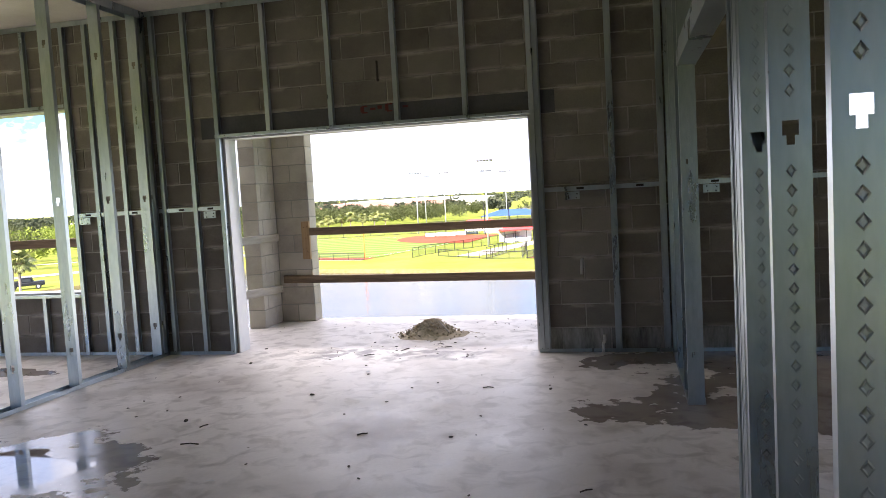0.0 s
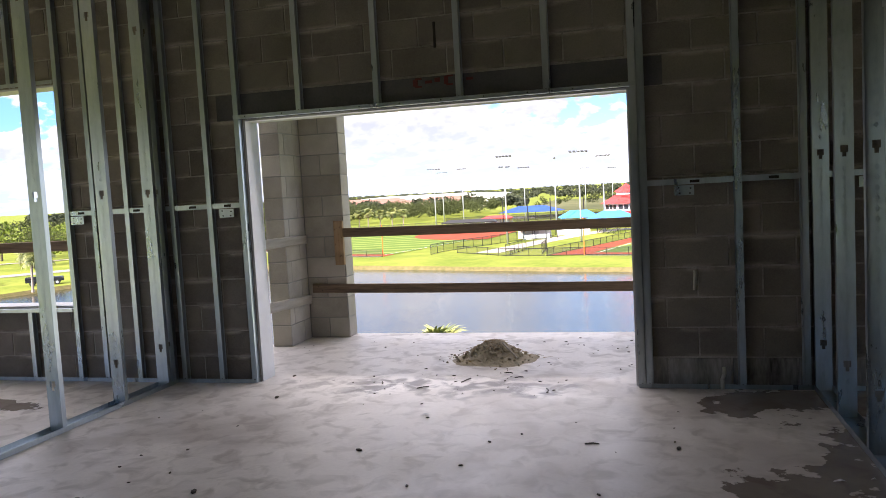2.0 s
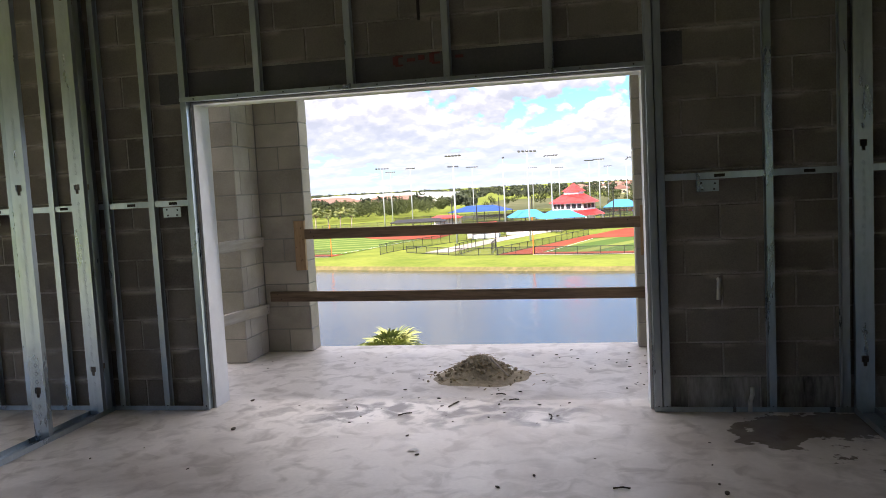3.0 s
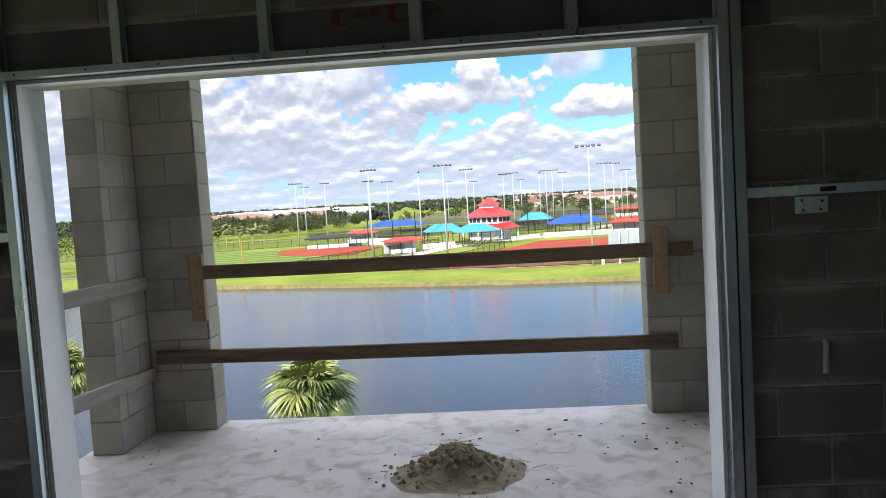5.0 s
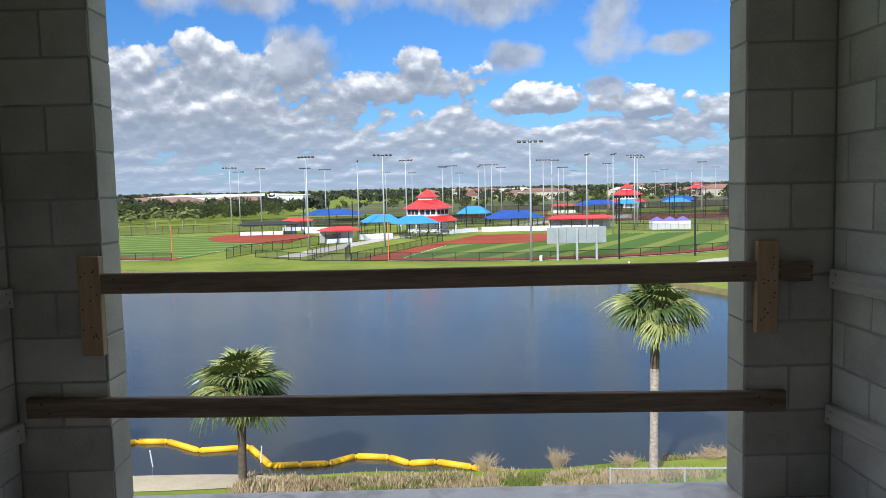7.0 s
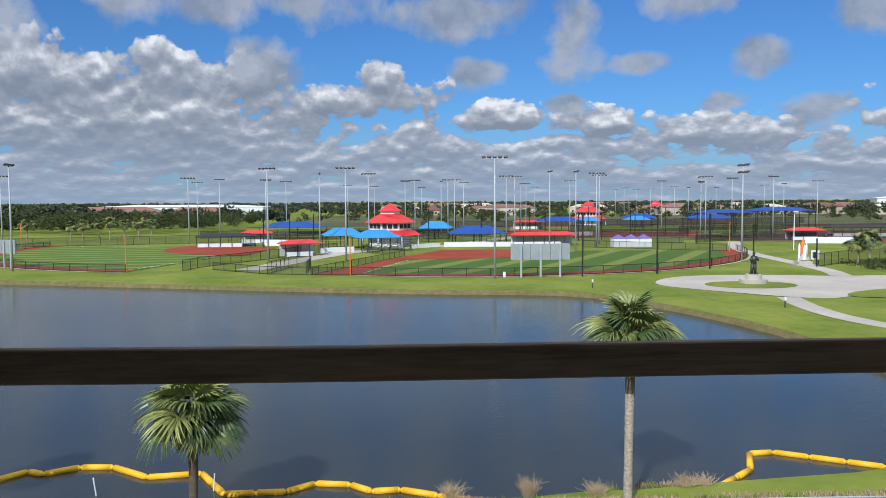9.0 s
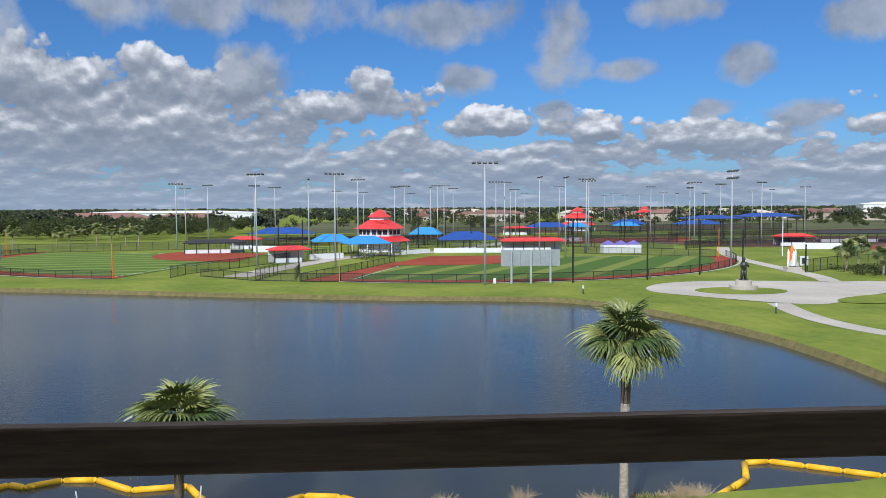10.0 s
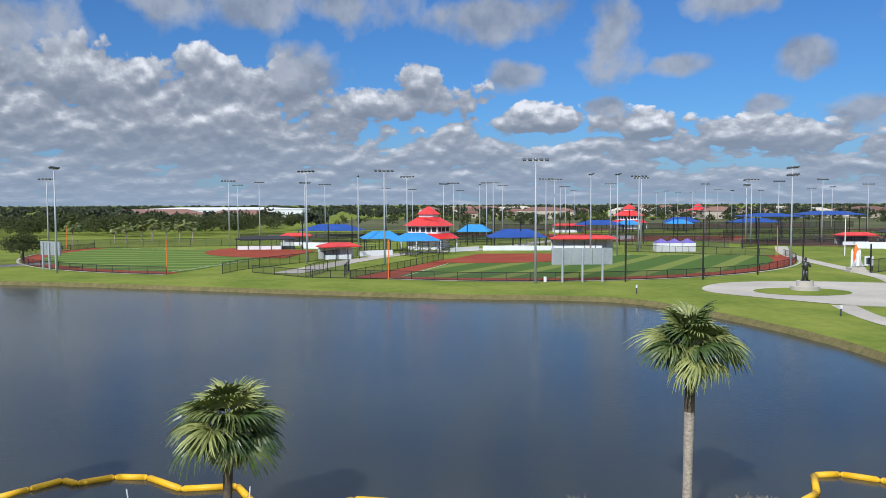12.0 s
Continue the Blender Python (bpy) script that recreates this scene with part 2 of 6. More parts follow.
M["sand_bank"] = material("sand_bank", (0.30, 0.25, 0.17), (0.48, 0.41, 0.29), 0.5, 0.95, bump=0.3, fine=6)
M["leaf"] = material("leaf", (0.028, 0.040, 0.013), (0.085, 0.100, 0.034), 0.12, 0.8, bump=0, fine=1.5, spec=0.2)
# distant leaves: air haze painted in as a greyer, flatter green
M["leaf_hazed"] = material("leaf_hazed", (0.036, 0.047, 0.030), (0.078, 0.090, 0.055), 0.03, 0.9, bump=0, fine=0.3, spec=0.1)
M["leaf_yellow"] = material("leaf_yellow", (0.09, 0.14, 0.02), (0.22, 0.27, 0.05), 0.15, 0.8, bump=0, fine=1.5, spec=0.2)
M["frond"] = material("frond", (0.050, 0.085, 0.022), (0.30, 0.32, 0.10), 1.6, 0.42, bump=0, fine=9, vary=0.45, spec=0.45)
M["thatch"] = material("thatch", (0.10, 0.07, 0.045), (0.27, 0.20, 0.13), 3.0, 0.95, bump=0.4, fine=30)
M["palm_trunk"] = material("palm_trunk", (0.13, 0.10, 0.08), (0.56, 0.48, 0.40), 5.0, 0.95, bump=0.8, fine=20, stretch=(1, 1, 2.2))
M["palm_boots"] = material("palm_boots", (0.045, 0.034, 0.026), (0.17, 0.13, 0.095), 4.0, 0.95, bump=0.8, fine=24, stretch=(1, 1, 2.0))
M["bark"] = material("bark", (0.06, 0.045, 0.03), (0.14, 0.11, 0.08), 2.0, 0.95, bump=0.4, fine=12)
M["boom"] = material("boom", (0.68, 0.36, 0.004), (0.85, 0.50, 0.012), 1.2, 0.5, bump=0.2, fine=9)
M["pole"] = material("pole", (0.34, 0.37, 0.40), (0.48, 0.50, 0.53), 0.5, 0.55, 0.2, bump=0.02, fine=5)
M["lamp_dark"] = material("lamp_dark", (0.045, 0.05, 0.055), (0.12, 0.125, 0.13), 3, 0.5, 0.3, bump=0)
M["black"] = material("black", (0.012, 0.012, 0.013), (0.03, 0.03, 0.032), 2, 0.5, 0.2, bump=0)
M["orange"] = material("orange", (0.70, 0.14, 0.02), (0.85, 0.22, 0.04), 2, 0.5, bump=0)
M["roof_red"] = material("roof_red", (0.52, 0.022, 0.022), (0.70, 0.045, 0.04), 0.5, 0.5, bump=0.05, fine=6)
M["fabric_blue"] = material("fabric_blue", (0.010, 0.045, 0.22), (0.02, 0.08, 0.33), 0.4, 0.8, bump=0.05, fine=5)
M["fabric_light"] = material("fabric_light", (0.03, 0.20, 0.48), (0.05, 0.29, 0.60), 0.4, 0.8, bump=0.05, fine=5)
M["white"] = material("white", (0.66, 0.67, 0.68), (0.80, 0.80, 0.80), 0.6, 0.7, bump=0.05, fine=6)
M["beige"] = material("beige", (0.42, 0.36, 0.28), (0.60, 0.54, 0.45), 0.3, 0.9, bump=0.05, fine=4, vary=0.4)
M["tile_roof"] = material("tile_roof", (0.15, 0.075, 0.055), (0.27, 0.15, 0.115), 0.2, 0.9, bump=0.1, fine=3, vary=0.4)
M["grey_panel"] = material("grey_panel", (0.25, 0.28, 0.29), (0.36, 0.39, 0.40), 0.5, 0.6, 0.1, bump=0.05, fine=4)
M["glass_dark"] = material("glass_dark", (0.02, 0.025, 0.03), (0.05, 0.055, 0.06), 1, 0.12, bump=0)
M["bronze"] = material("bronze", (0.035, 0.04, 0.035), (0.10, 0.10, 0.085), 3, 0.45, 0.6, bump=0.1, fine=20)
M["purple"] = material("purple", (0.10, 0.08, 0.30), (0.20, 0.16, 0.45), 2, 0.8, bump=0)
M["truck_paint"] = material("truck_paint", (0.012, 0.014, 0.018), (0.03, 0.032, 0.038), 1, 0.25, 0.2, bump=0)
M["rubber"] = material("rubber", (0.012, 0.012, 0.012), (0.03, 0.03, 0.03), 5, 0.8, bump=0)
M["facade"] = material("facade", (0.42, 0.40, 0.37), (0.55, 0.53, 0.50), 0.6, 0.9, bump=0.1, fine=12)


def mesh_screen(name, tint, clear):
    """Chain link seen from far: mostly open, the rest dark wire."""
    m = bpy.data.materials.new(name)
    m.use_nodes = True
    t = m.node_tree
    b = t.nodes["Principled BSDF"]
    b.inputs["Base Color"].default_value = (*tint, 1)
    b.inputs["Roughness"].default_value = 0.6
    mx, tr = nd(t, "ShaderNodeMixShader"), nd(t, "ShaderNodeBsdfTransparent")
    mx.inputs[0].default_value = clear
    t.links.new(b.outputs[0], mx.inputs[1])
    t.links.new(tr.outputs[0], mx.inputs[2])
    t.links.new(mx.outputs[0], t.nodes["Material Output"].inputs[0])
    return m


M["mesh"] = mesh_screen("mesh", (0.03, 0.03, 0.03), 0.66)
M["net"] = mesh_screen("net", (0.03, 0.03, 0.03), 0.93)


def floor_material():
    """Bare slab: mottled concrete, scuffs, dried stains, and wet patches that darken and shine."""
    m = material("concrete_floor", (0.55, 0.51, 0.475), (0.77, 0.725, 0.685), 1.3, 0.72, bump=0.25, fine=38, spec=0.65)
    t = m.node_tree
    b = t.nodes["Principled BSDF"]
    pos = nd(t, "ShaderNodeNewGeometry").outputs["Position"]
    s = nd(t, "ShaderNodeSeparateXYZ")
    t.links.new(pos, s.inputs[0])
    n = nd(t, "ShaderNodeTexNoise")
    n.inputs["Scale"].default_value, n.inputs["Detail"].default_value, n.inputs["Roughness"].default_value = 2.2, 8, 0.62
    t.links.new(pos, n.inputs["Vector"])
    wob = math_node(t, "MULTIPLY", math_node(t, "SUBTRACT", n.outputs[0], 0.5), 2.4)

    def patch(cx, cy, rx, ry):
        u = math_node(t, "DIVIDE", math_node(t, "SUBTRACT", s.outputs[0], cx), rx)
        v = math_node(t, "DIVIDE", math_node(t, "SUBTRACT", s.outputs[1], cy), ry)
        d = math_node(t, "SQRT", math_node(t, "ADD", math_node(t, "MULTIPLY", u, u), math_node(t, "MULTIPLY", v, v)))
        return math_node(t, "SUBTRACT", math_node(t, "SUBTRACT", 1.0, d), wob)

    wet = None
    for p in ((0.05, -3.05, 0.95, 0.62), (4.75, -0.30, 1.45, 0.42), (4.45, -1.72, 1.15, 0.40), (5.3, -1.0, 1.35, 1.2), (-2.2, -0.75, 0.7, 0.22)):
        q = patch(*p)
        wet = q if wet is None else math_node(t, "MAXIMUM", wet, q)
    wet_mask = ramp(t, wet, [(0.0, 0.0), (0.05, 1.0)])
    pool = patch(-0.15, -3.1, 0.75, 0.42)
    pool = math_node(t, "MAXIMUM", pool, patch(4.5, -2.55, 0.30, 0.16))
    pool_mask = ramp(t, pool, [(0.0, 0.0), (0.06, 1.0)])
    st = nd(t, "ShaderNodeTexNoise")
    st.inputs["Scale"].default_value, st.inputs["Detail"].default_value, st.inputs["Distortion"].default_value = 0.75, 9, 1.2
    t.links.new(pos, st.inputs["Vector"])
    stain = ramp(t, st.outputs[0], [(0.48, 0.0), (0.66, 0.6)])
    base = t.nodes[m["colour"]].outputs[0]
    c = mix(t, stain, base, (0.36, 0.315, 0.285))
    scuff = nd(t, "ShaderNodeTexNoise")
    scuff.inputs["Scale"].default_value, scuff.inputs["Detail"].default_value, scuff.inputs["Distortion"].default_value = 6.5, 10, 0.7
    t.links.new(pos, scuff.inputs["Vector"])
    c = mix(t, ramp(t, scuff.outputs[0], [(0.48, 0.0), (0.66, 0.62)]), c, (0.29, 0.25, 0.22))
    swirl = nd(t, "ShaderNodeTexNoise")
    swirl.inputs["Scale"].default_value, swirl.inputs["Detail"].default_value, swirl.inputs["Distortion"].default_value = 1.3, 9, 1.2
    t.links.new(pos, swirl.inputs["Vector"])
    c = mix(t, ramp(t, swirl.outputs[0], [(0.46, 0.0), (0.62, 0.25)]), c, (0.74, 0.70, 0.67))
    # dirt tracked across the threshold
    c = mix(t, math_node(t, "MULTIPLY", ramp(t, patch(1.5, -0.05, 1.3, 0.32), [(0.0, 0.0), (0.5, 0.8)]), ramp(t, scuff.outputs[0], [(0.42, 0.0), (0.58, 1.0)])), c, (0.12, 0.105, 0.10))
    c = mix(t, math_node(t, "MULTIPLY", ramp(t, patch(2.1, -2.2, 0.35, 0.28), [(0.0, 0.0), (0.5, 0.6)]), 1.0), c, (0.20, 0.15, 0.12))
    c = mix(t, wet_mask, c, mix(t, 1.0, c, (0.40, 0.37, 0.35), "MULTIPLY"))
    t.links.new(c, b.inputs["Base Color"])
    r = mix(t, wet_mask, ramp(t, n.outputs[0], [(0.3, 0.40), (0.7, 0.60)]), (0.20, 0.20, 0.20))
    r = mix(t, pool_mask, r, (0.03, 0.03, 0.03))
    t.links.new(r, b.inputs["Roughness"])
    bn = [k for k in t.nodes if k.bl_idname == "ShaderNodeBump"][0]
    t.links.new(mix(t, wet_mask, (0.25, 0.25, 0.25), mix(t, pool_mask, (0.08, 0.08, 0.08), (0.0, 0.0, 0.0))), bn.inputs["Strength"])
    return m


M["floor"] = floor_material()


def turf_material(name, angle, width, a, b2):
    """Artificial turf in mown-looking bands, dark and light by turns."""
    m = material(name, a, tuple(1.25 * v for v in a), 0.4, 0.95, bump=0.2, fine=4, spec=0.1)
    t = m.node_tree
    pos = nd(t, "ShaderNodeNewGeometry").outputs["Position"]
    mp = nd(t, "ShaderNodeMapping")
    mp.inputs["Rotation"].default_value = (0, 0, angle)
    t.links.new(pos, mp.inputs[0])
    s = nd(t, "ShaderNodeSeparateXYZ")
    t.links.new(mp.outputs[0], s.inputs[0])
    w = math_node(t, "SINE", math_node(t, "MULTIPLY", s.outputs[0], math.pi / width))
    t.links.new(mix(t, ramp(t, w, [(0.45, 0.0), (0.55, 1.0)]), t.nodes[m["colour"]].outputs[0], b2), t.nodes["Principled BSDF"].inputs["Base Color"])
    return m


M["turf_right"] = turf_material("turf_right", radians(30), 4.4, (0.062, 0.110, 0.022), (0.165, 0.20, 0.045))
M["turf_left"] = turf_material("turf_left", radians(82), 3.4, (0.075, 0.130, 0.024), (0.185, 0.225, 0.055))


def water_material():
    m = bpy.data.materials.new("lake_water")
    m.use_nodes = True
    t = m.node_tree
    b = t.nodes["Principled BSDF"]
    pos = nd(t, "ShaderNodeNewGeometry").outputs["Position"]
    n = nd(t, "ShaderNodeTexNoise")
    n.inputs["Scale"].default_value, n.inputs["Detail"].default_value = 0.035, 3
    t.links.new(pos, n.inputs["Vector"])
    t.links.new(ramp(t, n.outputs[0], [(0.35, (0.026, 0.031, 0.030)), (0.7, (0.050, 0.054, 0.044))]), b.inputs["Base Color"])
    b.inputs["IOR"].default_value = 1.33
    r = nd(t, "ShaderNodeTexNoise")
    r.inputs["Scale"].default_value, r.inputs["Detail"].default_value, r.inputs["Roughness"].default_value = 2.6, 4, 0.6
    mp = nd(t, "ShaderNodeMapping")
    mp.inputs["Scale"].default_value, mp.inputs["Rotation"].default_value = (1, 2.2, 1), (0, 0, 0.5)
    t.links.new(pos, mp.inputs[0])
    t.links.new(mp.outputs[0], r.inputs["Vector"])
    bp = nd(t, "ShaderNodeBump")
    bp.inputs["Strength"].default_value, bp.inputs["Distance"].default_value = 0.35, 0.03
    t.links.new(r.outputs[0], bp.inputs["Height"])
    t.links.new(bp.outputs[0], b.inputs["Normal"])
    b.inputs["Roughness"].default_value = 0.10
    return m


M["water"] = water_material()


# ---- building blocks ----
def add_box(bm, a, b, bevel=0.0):
    r = bmesh.ops.create_cube(bm, size=1, matrix=Matrix.LocRotScale([(p + q) / 2 for p, q in zip(a, b)], None, [q - p for p, q in zip(a, b)]))
    if bevel:
        es = list({e for v in r["verts"] for e in v.link_edges})
        bmesh.ops.bevel(bm, geom=es, offset=bevel, segments=1, affect="EDGES")
    return r["verts"]


def add_tube(bm, a, b, r1, r2=None, sides=8):
    a, b = Vector(a), Vector(b)
    m = Matrix.Translation((a + b) / 2) @ (b - a).to_track_quat("Z", "Y").to_matrix().to_4x4()
    bmesh.ops.create_cone(bm, cap_ends=True, segments=sides, radius1=r1, radius2=r1 if r2 is None else r2, depth=(b - a).length, matrix=m)


def finish(bm, name, mat, smooth=False):
    me = bpy.data.meshes.new(name)
    bm.to_mesh(me)
    bm.free()
    me.materials.append(mat)
    if smooth:
        me.polygons.foreach_set("use_smooth", [True] * len(me.polygons))
    return me


def part(name, bm, mat, parent, label="", smooth=False):
    ob = new(name, finish(bm, name, mat, smooth))
    ob.parent = parent
    if label:
        ob["label"] = label
    return ob


def thing(name, bm, mat, label, category, group="", kind="", smooth=False):
    return tagged(new(name, finish(bm, name, mat, smooth)), label, category, group, kind)


def boxes(*spans, bevel=0.0):
    bm = bmesh.new()
    for a, b in spans:
        add_box(bm, a, b, bevel)
    return bm


def root(name, label, category, group="", m=None):
    ob = tagged(new(name), label, category, group)
    if m is not None:
        ob.matrix_world = m
    return ob


def structure(name, bm, mat, label, category):
    return thing(name, bm, mat, label, category, kind="structure")


# ---- the shell of the room ----
CEIL = 3.25
COURSE, BLOCK = 0.2032, 0.4064
XW, XE, YS = -4.6, 8.2, -11.0
DOOR_W, DOOR_H = 2.86, 2.032
FACE = 0.02                                   # inner face of the block wall; mortar 4 mm behind it
WIN_L, WIN_R = (-3.62, -1.64), (5.26, 7.1)
SILL, HEAD = 3 * COURSE, 12 * COURSE

floor = structure("floor", boxes(((XW, YS, -0.22), (XE, 0.24, 0))), M["floor"], "bare concrete slab, scuffed, with wet patches and dirt", "floor")
structure("balcony_floor", boxes(((-0.62, 0.24, -0.22), (3.54, 2.0, -0.001)), bevel=0.006), M["floor"], "bare concrete balcony slab with sandy dirt", "floor")

bm = bmesh.new()
y = YS
while y < -0.001:
    add_box(bm, (XW, y + 0.006, CEIL), (XE, min(y + 1.22, 0.24) - 0.006, CEIL + 0.05))
    y += 1.22
add_box(bm, (XW, YS, CEIL + 0.012), (XE, 0.24, CEIL + 0.25))
structure("ceiling", bm, M["ceiling"], "raw concrete ceiling with joints between form panels", "ceiling")
structure("balcony_soffit", boxes(((-0.62, 0.245, CEIL), (3.54, 2.0, CEIL + 0.2))), M["ceiling"], "raw concrete slab above the balcony", "ceiling")

Y0, Y1 = FACE + 0.005, 0.215
wall_spans = [((XW, Y0, 0), (WIN_L[0], Y1, CEIL)), ((WIN_L[0], Y0, 0), (WIN_L[1], Y1, SILL)), ((WIN_L[0], Y0, HEAD), (WIN_L[1], Y1, CEIL)), ((WIN_L[1], Y0, 0), (0, Y1, CEIL)),
              ((0, Y0, DOOR_H), (DOOR_W, Y1, CEIL)), ((DOOR_W, Y0, 0), (WIN_R[0], Y1, CEIL)), ((WIN_R[0], Y0, 0), (WIN_R[1], Y1, SILL)), ((WIN_R[0], Y0, HEAD), (WIN_R[1], Y1, CEIL)),
              ((WIN_R[1], Y0, 0), (XE, Y1, CEIL))]
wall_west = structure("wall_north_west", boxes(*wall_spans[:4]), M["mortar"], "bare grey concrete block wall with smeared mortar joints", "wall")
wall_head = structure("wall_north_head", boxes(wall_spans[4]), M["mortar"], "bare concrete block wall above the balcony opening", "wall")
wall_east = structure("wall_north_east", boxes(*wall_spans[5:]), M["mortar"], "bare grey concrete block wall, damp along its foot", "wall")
structure("wall_west", boxes(((XW - 0.2, YS, 2.3), (XW, 0.24, CEIL)), *[((XW - 0.2, y, 0), (XW, y + 0.5, 2.3)) for y in (YS, -6.2)], ((XW - 0.2, -2.3, 0), (XW, 0.24, 2.3))), M["block"], "plain concrete frame with open bays to the west", "wall")
structure("wall_east", boxes(((XE, YS, 0), (XE + 0.2, 0.24, CEIL))), M["block"], "plain grey concrete block wall", "wall")
structure("wall_south", boxes(((XW, YS - 0.2, 2.5), (XE, YS, CEIL)), ((XW, YS - 0.2, 0), (5.8, YS, 2.5)), ((6.9, YS - 0.2, 0), (XE, YS, 2.5))), M["block"], "plain concrete wall with one open bay to the south", "wall")
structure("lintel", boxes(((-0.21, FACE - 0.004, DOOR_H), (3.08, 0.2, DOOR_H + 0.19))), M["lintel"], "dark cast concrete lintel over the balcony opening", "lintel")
# smooth grey reveals of the openings
for nm, (x0, x1), z0, z1 in (("door", (0, DOOR_W), 0.0, DOOR_H), ("window_west", WIN_L, SILL, HEAD), ("window_east", WIN_R, SILL, HEAD)):
    bm = boxes(((x0 - 0.001, FACE + 0.012, z0), (x0 + 0.014, 0.228, z1 - 0.014)), ((x1 - 0.014, FACE + 0.012, z0), (x1 + 0.001, 0.228, z1 - 0.014)), ((x0, FACE + 0.012, z1 - 0.014), (x1, 0.228, z1 + 0.001)))
    if z0:
        add_box(bm, (x0 + 0.015, FACE + 0.005, z0 - 0.001), (x1 - 0.015, 0.235, z0 + 0.016))
    structure("trim_" + nm, bm, M["stucco"], "smooth light grey render lining the opening", "reveal")

# floors below and roof, as seen from outside
structure("wall_storeys_below", boxes(((XW - 0.2, YS - 0.2, -10.2), (XE + 0.2, 0.22, -0.22))), M["facade"], "plain rendered outer walls of the storeys below", "wall")
structure("roof", boxes(((XW - 0.2, YS - 0.2, CEIL + 0.25), (XE + 0.2, 0.24, CEIL + 0.5))), M["ceiling"], "flat concrete roof slab over the storey", "roof")


# ---- metal framing ----
def extruded(bm, outline, z0, z1):
    """An upright bar with the given outline in plan."""
    lo = [bm.verts.new((x, y, z0)) for x, y in outline]
    hi = [bm.verts.new((x, y, z1)) for x, y in outline]
    n = len(outline)
    for i in range(n):
        bm.faces.new((lo[i], lo[(i + 1) % n], hi[(i + 1) % n], hi[i]))
    bm.faces.new(lo[::-1])
    bm.faces.new(hi)
    bmesh.ops.recalc_face_normals(bm, faces=bm.faces)


def channel(bm, x0, x1, y, z0, z1, depth=0.04, lip=0.007, t=0.0022):
    """A furring channel: face x0..x1 at y, flanges running back to the wall, feet turned out."""
    d = y + depth
    extruded(bm, [(x0, y), (x1, y), (x1, d - t), (x1 + lip, d - t), (x1 + lip, d), (x1 - t, d), (x1 - t, y + t), (x0 + t, y + t), (x0 + t, d), (x0 - lip, d), (x0 - lip, d - t), (x0, d - t)], z0, z1)


FY = FACE - 0.046
bm = bmesh.new()
add_tube(bm, (0, -0.0025, 0), (0, 0.001, 0), 0.0045, 0.006, 8)
SCREW = finish(bm, "screw", M["lamp_dark"])
for x, z0, z1 in ((-3.95, 0, 3.25), (-2.66, 0, SILL), (-2.66, HEAD, 3.25), (-2.07, 0, SILL), (-2.07, HEAD, 3.25), (-1.615, 0, 3.25), (-1.36, 0, 3.25), (-1.05, 0, 3.25), (-0.64, 0, 3.25), (-0.31, 0, 3.25), (-0.028, 0, 3.25),
                  (0.49, DOOR_H, 3.25), (1.10, DOOR_H, 3.25), (1.71, DOOR_H, 3.25), (2.32, DOOR_H, 3.25), (2.888, 0, 3.25), (2.935, 0, 3.25), (3.53, 0, 3.25), (3.925, 0, 3.25), (4.62, 0, 3.25), (5.20, 0, 3.25),
                  (5.72, 0, SILL), (5.72, HEAD, 3.25), (6.33, 0, SILL), (6.33, HEAD, 3.25), (7.14, 0, 3.25)):
    bm = bmesh.new()
    channel(bm, x - 0.02, x + 0.02, FY, z0 + 0.004, z1 - 0.004)
    fc = thing("furring_channel", bm, M["steel"], "galvanised steel furring channel fixed to the block wall", "metal stud", "furring on the block wall")
    for sz in (z0 + 0.03, z1 - 0.03):
        o = new("screw", SCREW)
        o.parent, o.location = fc, (x, FY - 0.0005, sz)


def track(name, spans, label):
    return thing(name, boxes(*spans), M["steel"], label, "metal track")


for x0, x1 in ((XW, -0.03), (2.865, XE)):
    track("floor_track", [((x0, FY - 0.004, 0.001), (x1, FACE - 0.001, 0.004)), ((x0, FY - 0.006, 0.001), (x1, FY - 0.004, 0.032))], "galvanised steel floor track along the block wall")
track("ceiling_track", [((XW, FY - 0.004, CEIL - 0.004), (XE, FACE - 0.001, CEIL - 0.001)), ((XW, FY - 0.006, CEIL - 0.05), (XE, FY - 0.004, CEIL - 0.001))], "galvanised steel ceiling track along the block wall")
hdt = track("header_track", [((-0.05, FY - 0.004, DOOR_H + 0.002), (2.91, FACE - 0.006, DOOR_H + 0.005)), ((-0.05, FY - 0.006, DOOR_H + 0.002), (2.91, FY - 0.004, DOOR_H + 0.03))], "galvanised steel track over the balcony opening")
for k in range(10):
    o = new("screw", SCREW)
    o.parent, o.location = hdt, (0.05 + 0.306 * k, FY - 0.0065, DOOR_H + 0.016)
for (x0, x1), nm in ((WIN_L, "west"), (WIN_R, "east")):
    track("window_track", [((x0, FY - 0.006, HEAD + 0.002), (x1, FY - 0.003, HEAD + 0.032))], "galvanised steel track over the window opening")
    track("window_track", [((x0, FY - 0.006, SILL - 0.03), (x1, FACE, SILL - 0.001))], "galvanised steel track under the window opening")

